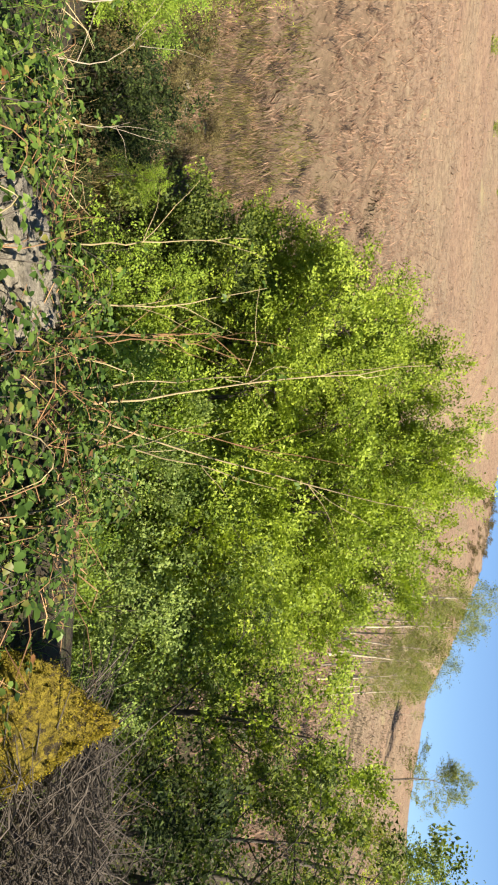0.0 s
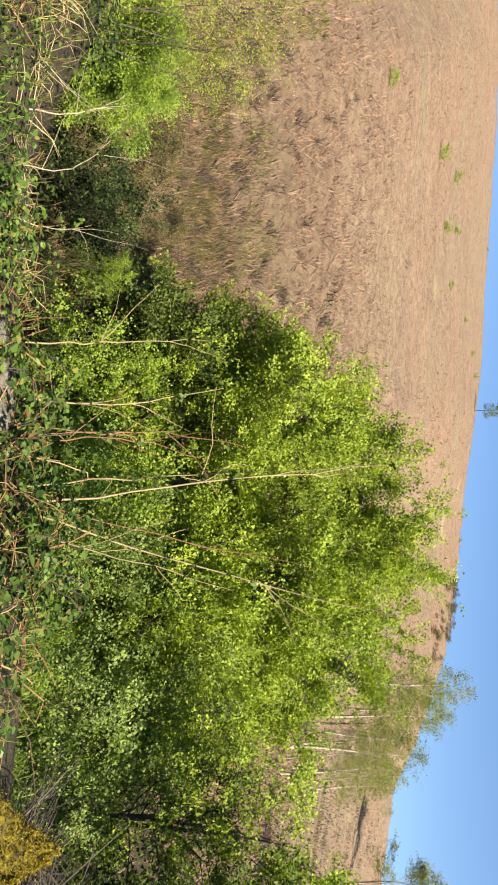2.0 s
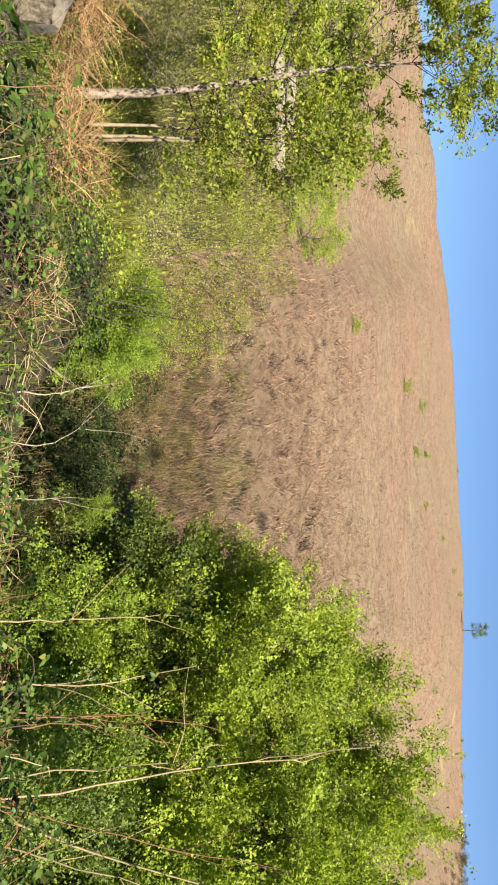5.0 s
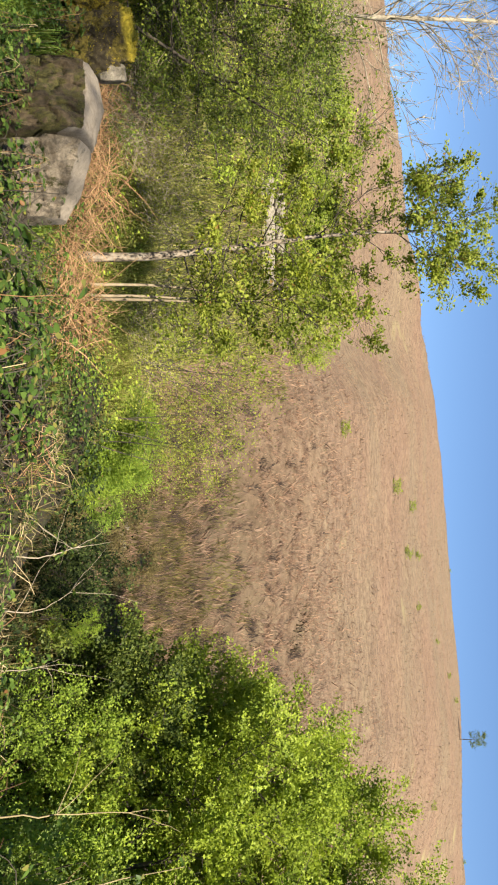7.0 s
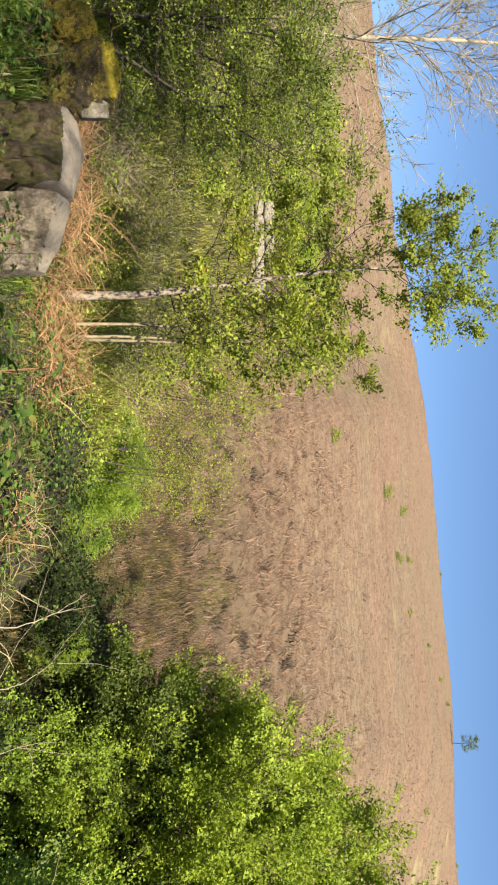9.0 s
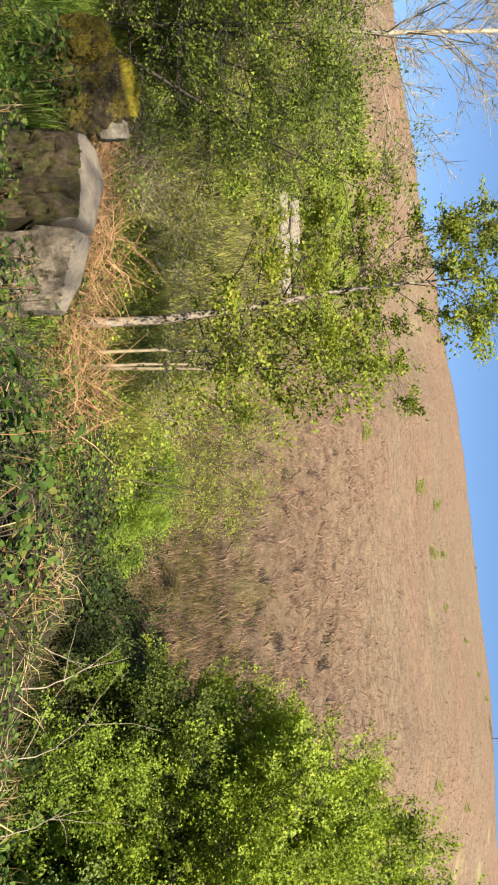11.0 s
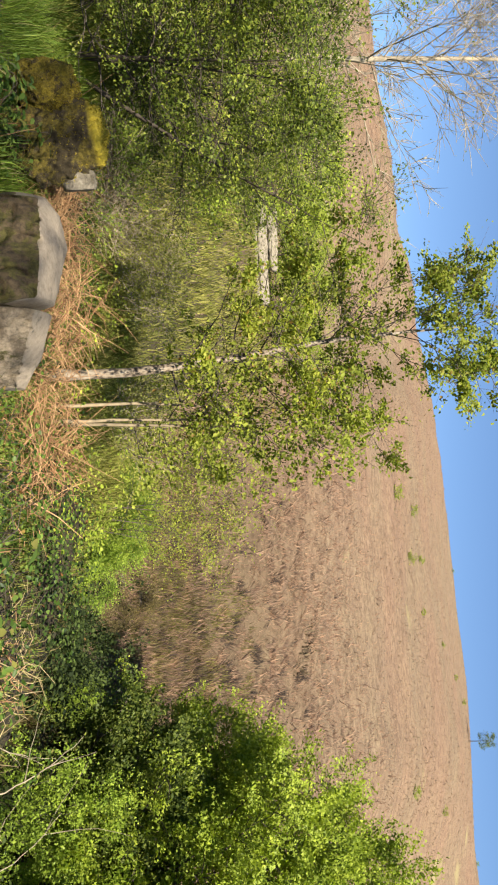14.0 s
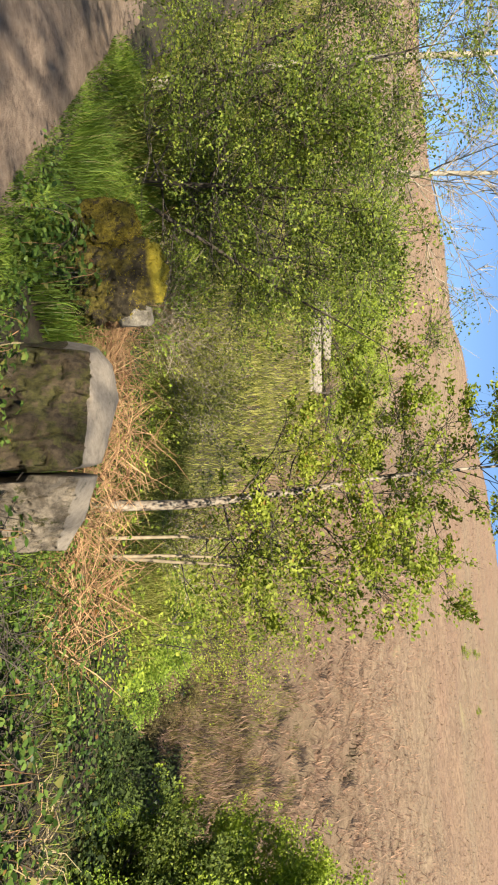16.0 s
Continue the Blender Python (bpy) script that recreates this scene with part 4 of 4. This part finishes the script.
# ---- rocks on the terrace ----
def slab(label, u0, u1, gap0, gap1, face, seed, rough, inset):
    """A stretch of the long flat-topped outcrop: a rough front, a smooth weathered top, split ends."""
    edge = ((0, -5.46, 2.28, 0.60), (0.14, -5.22, 2.24, 0.65), (0.35, -4.94, 2.24, 0.68), (0.6, -4.65, 2.27, 0.68), (0.7, -4.60, 2.42, 0.61), (0.85, -4.60, 2.64, 0.51), (1, -4.60, 2.88, 0.40))
    rear = ((0, -5.66, 2.42, 0.56), (0.1, -5.60, 2.56, 0.66), (0.25, -5.46, 2.69, 0.69), (0.5, -5.12, 2.70, 0.66), (0.68, -4.90, 2.74, 0.62), (0.85, -4.80, 2.90, 0.54), (1, -4.70, 3.04, 0.42))
    along, back = Vector((0.78, 0.63, 0)), Vector((-0.63, 0.77, 0))

    def on(line, u):
        return Vector([float(np.interp(u, [q[0] for q in line], [q[k] for q in line])) for k in (1, 2, 3)])

    bm = bmesh.new()
    rings, n, side, top = [], 90, 34, 18
    for i in range(n):
        q = i / (n - 1)
        u = u0 + (u1 - u0) * q
        ff, fb = on(edge, u), on(rear, u)
        zf, zb = ff.z, fb.z
        ff.z = fb.z = 0
        end = min(1.0, (1 - abs(2 * q - 1)) * 9)
        squash = 1 - 0.25 * (1 - end) ** 2
        ring = []
        for k in range(2 * side + top):
            if k < side:
                t = k / (side - 1)
                p, z, rug = ff + back * (inset - 0.08 * (1 - t) + 0.06 * max(0, t - 0.85) / 0.15), -0.2 + (zf + 0.18) * t, 1.0
            elif k < side + top:
                t = (k - side + 1) / (top + 1)
                p, z, rug = ff.lerp(fb, t) + back * (inset + 0.06) * (1 - t), zf - 0.02 + (zb - zf) * t + 0.03 * math.sin(t * 3.14), 0.12
            else:
                t = (k - side - top) / (side - 1)
                p, z, rug = fb + back * 0.08 * t, zb - 0.02 - (zb + 0.18) * t, 0.6
            p.z = z * squash if z > 0 else z
            w = p * 2.6 + Vector((seed, 0, 0))
            lump = 0.9 * noise.noise(w) + 0.6 * noise.noise(w * 2.6) + 0.4 * noise.noise(w * 6.1) + 0.25 * noise.noise(w * 14)
            bed = abs(noise.noise(Vector((w.x * 0.7, w.y * 0.7, w.z * 2.4 + 3))))
            joint = abs(noise.noise(Vector((w.x * 1.9 + 5, w.y * 1.9, w.z * 0.8))))
            cut = max(0, 1 - bed / 0.06) + 0.8 * max(0, 1 - joint / 0.05)
            p += back * (-rough * lump + 0.05 * min(1.0, cut)) * rug
            p.z += rough * 0.5 * lump * rug
            front = 1.0 if k < side - 4 else 0.12
            p += along * ((gap0 * front * (1 - q) ** 12) - (gap1 * front * q ** 12))
            ring.append(bm.verts.new(p))
        rings.append(ring)
    m = len(rings[0])
    for i in range(n - 1):
        for k in range(m - 1):
            f = bm.faces.new((rings[i][k], rings[i + 1][k], rings[i + 1][k + 1], rings[i][k + 1]))
            f.smooth = True
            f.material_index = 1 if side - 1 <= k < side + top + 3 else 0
    for ring in (rings[0], rings[-1]):
        c = bm.verts.new(sum((v.co for v in ring), Vector()) / m)
        for k in range(m - 1):
            bm.faces.new((ring[k], ring[k + 1], c))
    bmesh.ops.recalc_face_normals(bm, faces=bm.faces)
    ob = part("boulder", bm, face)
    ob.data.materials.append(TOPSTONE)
    return tagged(ob, label, "rock", "boulders on the terrace")


# the dark face holds shade beside lichen, its paler top holds sun
slab("long flat-topped gritstone boulder, mossy face toned with shade", 0.0, 0.60, 0.0, 0.02, DARKSTONE, 1.0, 0.065, 0.0)
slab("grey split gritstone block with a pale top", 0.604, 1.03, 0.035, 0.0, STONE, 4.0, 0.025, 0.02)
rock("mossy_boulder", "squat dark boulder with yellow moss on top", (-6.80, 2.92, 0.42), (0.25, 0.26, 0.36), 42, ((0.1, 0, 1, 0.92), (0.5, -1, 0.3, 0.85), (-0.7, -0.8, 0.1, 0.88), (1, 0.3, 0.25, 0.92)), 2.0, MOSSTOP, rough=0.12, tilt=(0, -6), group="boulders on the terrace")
rock("mossy_boulder", "small moss-covered boulder in the long grass", (-7.02, 2.62, 0.40), (0.14, 0.14, 0.19), 20, ((0.3, -0.2, 1, 1.1),), 7.0, MOSSY, 5, rough=0.14, group="boulders on the terrace")
rock("stone", "pale broken stone beside the mossy boulder", (-6.58, 3.08, 0.58), (0.075, 0.08, 0.12), 45, ((0, 0, 1, 0.9), (0, -1, 0.1, 0.7), (1, 0, 0, 0.8)), 6.0, CLIFF, 4)
rock("mossy_boulder", "pointed boulder capped with golden moss", (1.24, 3.0, 0.10), (0.35, 0.32, 0.45), -14, ((0.80, 0.25, 0.55, 0.62), (-0.80, 0.45, 0.40, 0.62), (0.1, -0.85, 0.5, 0.60), (0.2, 1, 0.3, 0.8)), 3.0, MOSSY, group="boulders on the terrace")


def moss_on(x, y, z, n, seed, size=0.02, steep=-0.1):
    """Moss fronds standing on the upper faces of the stone at this place."""
    bpy.context.view_layer.update()
    rng = np.random.default_rng(seed)
    P, N = [], []
    target = min((o for o in scene.objects if o.name.startswith("mossy_boulder")), key=lambda o: (o.location - Vector((x, y, z))).length)
    me, m = target.data, target.matrix_world
    for k in rng.integers(0, len(me.polygons), n):
        f = me.polygons[k]
        c, nn = m @ f.center, m.to_3x3() @ f.normal
        if nn.z > steep and noise.noise(c * 5) > -0.22:
            P.append(c), N.append(nn)
    P, N = np.array(P), np.array(N)
    D = unit(N + rng.normal(0, 0.6, N.shape))
    P = P + rng.normal(0, size, P.shape) * (1, 1, 0.3)
    L = size * rng.uniform(0.6, 1.5, len(P))
    ob = part("moss", leaves("moss", P, D, rng.normal(0, 1, P.shape), L, L * 0.5, far=True), MOSS)
    tagged(ob, "golden-yellow moss cushion grown over the boulder", "moss", "", "stuff")


moss_on(1.24, 3.0, 0.1, 60000, 1, 0.010)
moss_on(-6.80, 2.92, 0.42, 22000, 2, 0.013, 0.5)
moss_on(-7.02, 2.62, 0.40, 6000, 3, 0.012, 0.2)
rock("stone", "bare grey stone showing among the brambles", (-0.77, 3.00, 0.14), (0.36, 0.26, 0.22), 25, ((0, 0, 1, 0.8), (0, -1, 0.3, 0.8), (1, 0, 0.2, 0.9)), 8.0, CLIFF, 5, 0.11)


# ---- brambles, dead bracken and grass ----
def trefoil():
    """One bramble leaf of three leaflets, a few centimetres long."""
    P = np.array([(0.03, 0, 0), (0.022, 0.004, 0), (0.022, -0.004, 0)])
    D = np.array([(1, 0, -0.1), (0.35, 0.9, -0.05), (0.35, -0.9, -0.05)], float)
    N = np.array([(0.1, 0, 1), (0, 0.15, 1), (0, -0.15, 1)], float)
    L = np.array([0.062, 0.05, 0.05])
    me = broad_leaves("leaf", P, D, N, L, L * 0.72)
    me.materials.append(BRAMBLE)
    return me


LEAF = trefoil()


def bramble(x, y, R, H, seed, singles=38, dense=190, material=BRAMBLE, label="low bramble with arching canes and green leaves", size=1.0):
    rng = np.random.default_rng(seed)
    ob = thing("bramble_bush", label, "bramble", (x, y, gz(x, y)), 0, "brambles on the bank")
    spots, canes = [], []
    for i in range(9):
        a, reach, top = rng.uniform(0, 2 * np.pi), R * rng.uniform(0.6, 1.15), H * rng.uniform(0.6, 1.1)
        t = np.linspace(0, 1, 9)
        out = reach * (0.15 + t)
        line = np.stack([np.cos(a + 0.3 * t) * out * 0.85, np.sin(a + 0.3 * t) * out * 0.85, top * (1 - (1.45 * t - 0.8) ** 2 / 0.64) - 0.02], -1) + rng.normal(0, 0.005, (9, 3))
        canes.append(part("cane", tubes("cane", [(line, 0.003 * (1.2 - 0.7 * t))], 4), RUST if i % 4 == 0 else CANE if i == 1 else BARK, ob))
        for u in np.linspace(0.2, 1, 7):
            k = min(7.99, u * 8)
            spots.append(line[int(k)] + (line[int(k) + 1] - line[int(k)]) * (k % 1))
    spots = np.array(spots)
    for i in range(singles):
        k = int(rng.integers(len(spots)))
        p = spots[k] + rng.normal(0, 0.05 * size, 3)
        leaf = part("leaf", LEAF, None, canes[k // 7])
        leaf.matrix_basis = pose(*p, *rng.normal(0, 22, 2), rng.uniform(0, 360)) @ Matrix.Scale(rng.uniform(0.75, 1.35) * size, 4)
    p = spots[rng.integers(len(spots), size=dense)] + rng.normal(0, 0.10, (dense, 3)) * (1, 1, 0.8)
    p[:, 2] *= rng.uniform(0.35, 1.0, dense)
    P = np.repeat(p, 3, 0)
    a = np.repeat(rng.uniform(0, 2 * np.pi, dense), 3) + np.tile([0, 1.2, -1.2], dense)
    D = np.stack([np.cos(a), np.sin(a), rng.normal(-0.1, 0.3, 3 * dense)], -1)
    N = np.repeat(unit(np.array([0.2, -0.2, 1]) + rng.normal(0, 0.4, (dense, 3))), 3, 0)
    L = np.repeat(rng.uniform(0.035, 0.065, dense), 3) * size
    part("foliage", broad_leaves("foliage", P, D, N, L, L * 0.75), material, ob)
    return ob


for i, (x, y, R, H, s) in enumerate(((-2.75, 2.35, 0.5, 0.62, 0.85), (-3.35, 2.25, 0.5, 0.72, 1.15), (-2.3, 2.4, 0.45, 0.32, 0.7), (-3.6, 2.8, 0.45, 0.5, 0.7), (-2.9, 2.9, 0.45, 0.22, 0.65), (-1.8, 2.7, 0.45, 0.28, 0.7), (-1.3, 2.4, 0.45, 0.42, 0.75), (-0.75, 2.6, 0.5, 0.4, 0.8), (-0.2, 2.5, 0.45, 0.5, 0.85), (0.3, 2.2, 0.4, 0.55, 0.9), (0.35, 2.9, 0.45, 0.4, 0.8), (-0.5, 3.4, 0.5, 0.35, 0.7), (-1.5, 3.4, 0.4, 0.16, 0.6), (-4.1, 2.6, 0.5, 0.36, 0.7), (-4.0, 3.4, 0.45, 0.45, 0.7), (-6.35, 2.45, 0.4, 0.42, 0.75), (-4.0, 2.0, 0.4, 0.3, 0.65), (-5.15, 1.98, 0.22, 0.36, 0.55), (-4.7, 2.02, 0.2, 0.34, 0.5), (-4.3, 2.35, 0.25, 0.45, 0.6), (-3.4, 3.5, 0.45, 0.4, 0.75), (0.1, 3.5, 0.4, 0.35, 0.8), (-1.9, 3.5, 0.4, 0.22, 0.65))):
    bramble(x, y, R, H, 200 + i, size=s)


def straw(cx, cy, rx, ry, n, length, pile, seed, material=None, label="heap of fallen orange-tan bracken stems", up=0.25):
    rng = np.random.default_rng(seed)
    lines = []
    for _ in range(n):
        a, q = rng.uniform(0, 2 * np.pi), math.sqrt(rng.uniform(0, 1))
        x, y = cx + rx * q * math.cos(a), cy + ry * q * math.sin(a)
        d = rng.normal(0, 1, 2)
        d = d / np.linalg.norm(d)
        l = length * rng.uniform(0.4, 1.3)
        z0, z1 = gz(x, y) + rng.uniform(0, pile) * (1 - q * 0.7), abs(rng.normal(0, up)) * l
        p0 = np.array([x, y, z0])
        p2 = p0 + np.array([d[0] * l, d[1] * l, z1])
        p2[2] = max(p2[2], gz(p2[0], p2[1]) + 0.01)
        mid = (p0 + p2) / 2 + rng.normal(0, 0.02, 3) + (0, 0, 0.03)
        w = rng.uniform(0.0016, 0.0052)
        lines.append((np.array([p0, mid, p2]), (w, w * 0.8, w * 0.35)))
    tagged(part("dead_bracken", tubes("dead_bracken", lines, 3), material or STRAW), label, "bracken", "", "stuff")


straw(-4.9, 4.1, 0.45, 0.5, 260, 0.34, 0.4, 301, up=0.5)
straw(-5.95, 3.65, 0.8, 0.45, 850, 0.34, 0.65, 302, up=0.5)
straw(-6.75, 3.45, 0.4, 0.4, 700, 0.32, 0.5, 312, up=0.5)
straw(-7.2, 3.6, 0.5, 0.5, 380, 0.4, 0.35, 303, STRAW, "tan dry stems behind the mossy boulder", 0.6)
straw(-5.5, 4.7, 0.5, 0.4, 360, 0.32, 0.3, 304, up=0.5)
straw(-2.75, 4.12, 1.2, 0.15, 130, 0.26, 0.07, 305, CANE, "tan matted dry grass along the bank's edge")
straw(-3.2, 3.7, 0.3, 0.25, 60, 0.26, 0.12, 313, STRAW, "fallen orange stems on the bank's lip", 0.4)
straw(-0.3, 3.5, 1.2, 0.5, 150, 0.4, 0.12, 306, RUST, "rust-brown dead stems among the brambles")
straw(0.2, 2.8, 0.9, 0.6, 110, 0.3, 0.12, 307, STRAW, "orange dry stems among the brambles", 0.4)
straw(1.95, 3.3, 0.7, 0.8, 1700, 0.35, 0.25, 308, BARK, "grey tangle of dead twigs beside the boulder", 0.4)
# bark-dark stems carry the shade under the brambles in their colour
straw(-3.7, 2.9, 1.2, 0.9, 600, 0.35, 0.3, 309, BARK, "litter of dead stems under the brambles, shade in its colour", 0.5)
straw(-9.0, 5.0, 0.8, 0.5, 600, 0.6, 0.5, 311, TWIG, "pale dead branches under the thorn", 0.6)


def grass(label, x0, x1, y0, y1, n, h0, h1, seed, material=GRASS, lean=0.7, along=False):
    """Tufts over a stretch of ground; along: the distances y0, y1 count from the middle of the path."""
    rng = np.random.default_rng(seed)
    x, y = rng.uniform(x0, x1, n), rng.uniform(y0, y1, n)
    if along:
        y = y + path_y(x)
    keep = wave(x, y, 0.5, seed) + rng.normal(0, 0.4, n) > -0.35
    x, y = x[keep], y[keep]
    h = rng.uniform(h0, h1, len(x)) * (0.8 + 0.35 * wave(x, y, 0.35, 1 + seed))
    me = blades("grass", x, y, ground_z(x, y) - 0.01, h, np.full(len(x), 0.005), lean, rng)
    tagged(part("grass", me, material), label, "grass", "", "stuff")


grass("long bright green grass beside the path", -11.5, -6.2, 1.25, 2.7, 11000, 0.14, 0.42, 401, GRASS, 0.5, True)
grass("short grass verge along the path", -11.5, -3.4, 1.0, 1.45, 5000, 0.05, 0.14, 402, GRASS, 0.7, True)
grass("tufts of grass among the brambles", -4.5, 1.6, 1.6, 4.2, 2400, 0.08, 0.24, 403)
grass("grass and weeds round the boulders", -7.4, -4.2, 2.9, 4.6, 4500, 0.06, 0.3, 404)
grass("thin grass on the terrace under the thorns", -12, -6.5, 3.8, 8.0, 3000, 0.1, 0.35, 405)
grass("short green grass on the verge by the boulders", -6.4, -4.2, 1.0, 1.5, 2400, 0.04, 0.1, 406, GRASS, 0.6, True)
grass("pale olive grass behind the boulders", -9.8, -5.4, 4.8, 9.0, 12000, 0.18, 0.5, 407, OLIVEGRASS)


def ground_leaves(label, x0, x1, y0, y1, n, rise, size, seed, material):
    rng = np.random.default_rng(seed)
    x, y = rng.uniform(x0, x1, n), rng.uniform(y0, y1, n)
    keep = wave(x, y, 0.45, seed * 0.37) > -0.2
    x, y = x[keep], y[keep]
    n = len(x)
    P = np.stack([x, y, ground_z(x, y) + rng.uniform(0.01, rise, n)], -1)
    L = size * rng.uniform(0.6, 1.4, n)
    D = rng.normal(0, 1, (n, 3)) * (1, 1, 0.3)
    tagged(part("undergrowth", broad_leaves("undergrowth", P, D, unit(np.array([0.1, -0.2, 1]) + rng.normal(0, 0.4, (n, 3))), L, L * 0.8), material), label, "undergrowth", "", "stuff")


ground_leaves("small green leaves of creeping weeds on the bank", -4.6, 1.2, 2.0, 4.2, 6000, 0.12, 0.032, 501, BRAMBLE)
ground_leaves("small green leaves of creeping weeds round the boulders", -7.5, -4.0, 3.1, 5.0, 4500, 0.35, 0.03, 502, BRAMBLE)
ground_leaves("low weeds at the foot of the boulders", -7.5, -3.8, 2.1, 2.5, 900, 0.14, 0.03, 505, BRAMBLE)
# the leaf colour stands for the deep shade behind the lip
ground_leaves("fern and bramble leaves down the bank, darkened for shade", -4.6, 0.2, 4.5, 6.0, 5000, 0.3, 0.036, 506, SHADELEAF)
ground_leaves("green weeds along the lip of the bank", -5.2, -3.7, 3.9, 6.0, 1500, 0.25, 0.035, 504, BRAMBLE)
grass("brown rushes on the face of the bank", -5.6, -0.6, 4.2, 7.6, 1500, 0.1, 0.26, 409, BROWNGRASS)
grass("dry grass hanging over the lip of the bank", -5.0, -2.8, 3.4, 4.6, 500, 0.08, 0.2, 408, OLIVEGRASS)
ground_leaves("green herbs on the terrace edge", -8.5, -4.4, 4.6, 7.0, 4200, 0.35, 0.034, 503, SPRING)


# ---- tall dry stems on the bank ----
def dry_stem(x, y, tip, seed, material, r=0.007, twigs=3, leaves_on=6):
    rng = np.random.default_rng(seed)
    z = gz(x, y)
    ob = thing("dry_stem", "tall thin dry stem standing on the bank", "stem", (x, y, z), 0, "dry stems on the bank")
    t = np.linspace(0, 1, 12)[:, None]
    end = np.array(tip) - (x, y, z)
    line = end * t + np.array([0.05, 0.03, 0]) * np.sin(t * 3.1) * rng.normal(0, 1) + rng.normal(0, 0.006, (12, 3))
    line[0] = (0, 0, -0.05)
    stalk = part("stalk", tubes("stalk", [(line, r * (1 - 0.75 * t[:, 0]))], 6), material, ob)
    for i in range(twigs):
        k = rng.integers(3, 10)
        tw = wander(rng, line[k], unit(end) + rng.normal(0, 0.45, 3), rng.uniform(0.2, 0.6), 5, 0.12)
        part("side_twig", tubes("side_twig", [(tw, r * 0.45 * (1 - 0.7 * np.linspace(0, 1, 6)))], 5), material, stalk)
    for i in range(leaves_on):
        p = line[rng.integers(5, 12)] + rng.normal(0, 0.02, 3)
        leaf = part("leaf", LEAF, None, stalk)
        leaf.matrix_basis = pose(*p, *rng.normal(0, 30, 2), rng.uniform(0, 360)) @ Matrix.Scale(0.6, 4)


for i, (x, y, tip, m, r) in enumerate((
        (-0.19, 3.9, (-0.43, 3.88, 2.33), CANE, 0.0075), (-0.17, 3.92, (0.41, 3.88, 2.24), CANE, 0.0065), (-0.22, 3.86, (0.14, 3.9, 1.75), RUST, 0.005),
        (-0.57, 3.86, (-0.52, 3.87, 1.40), RUST, 0.006), (-0.50, 3.8, (-0.44, 3.9, 1.15), RUST, 0.006), (-0.78, 3.82, (-0.83, 3.81, 1.26), CANE, 0.007),
        (-1.08, 3.75, (-1.08, 3.75, 1.16), CANE, 0.006), (-0.30, 3.95, (-0.38, 3.9, 1.5), CANE, 0.006), (-0.05, 3.85, (0.25, 3.8, 1.3), CANE, 0.006), (-0.65, 3.9, (-0.62, 3.95, 1.0), RUST, 0.006),
        (-2.3, 4.1, (-2.65, 4.5, 0.45), TWIG, 0.005), (-2.7, 4.2, (-3.1, 4.7, 0.5), TWIG, 0.006), (-3.0, 4.1, (-3.0, 4.8, 0.3), TWIG, 0.004), (-1.9, 4.0, (-2.1, 4.6, 0.3), TWIG, 0.004))):
    dry_stem(x, y, tip, 600 + i, m, r)
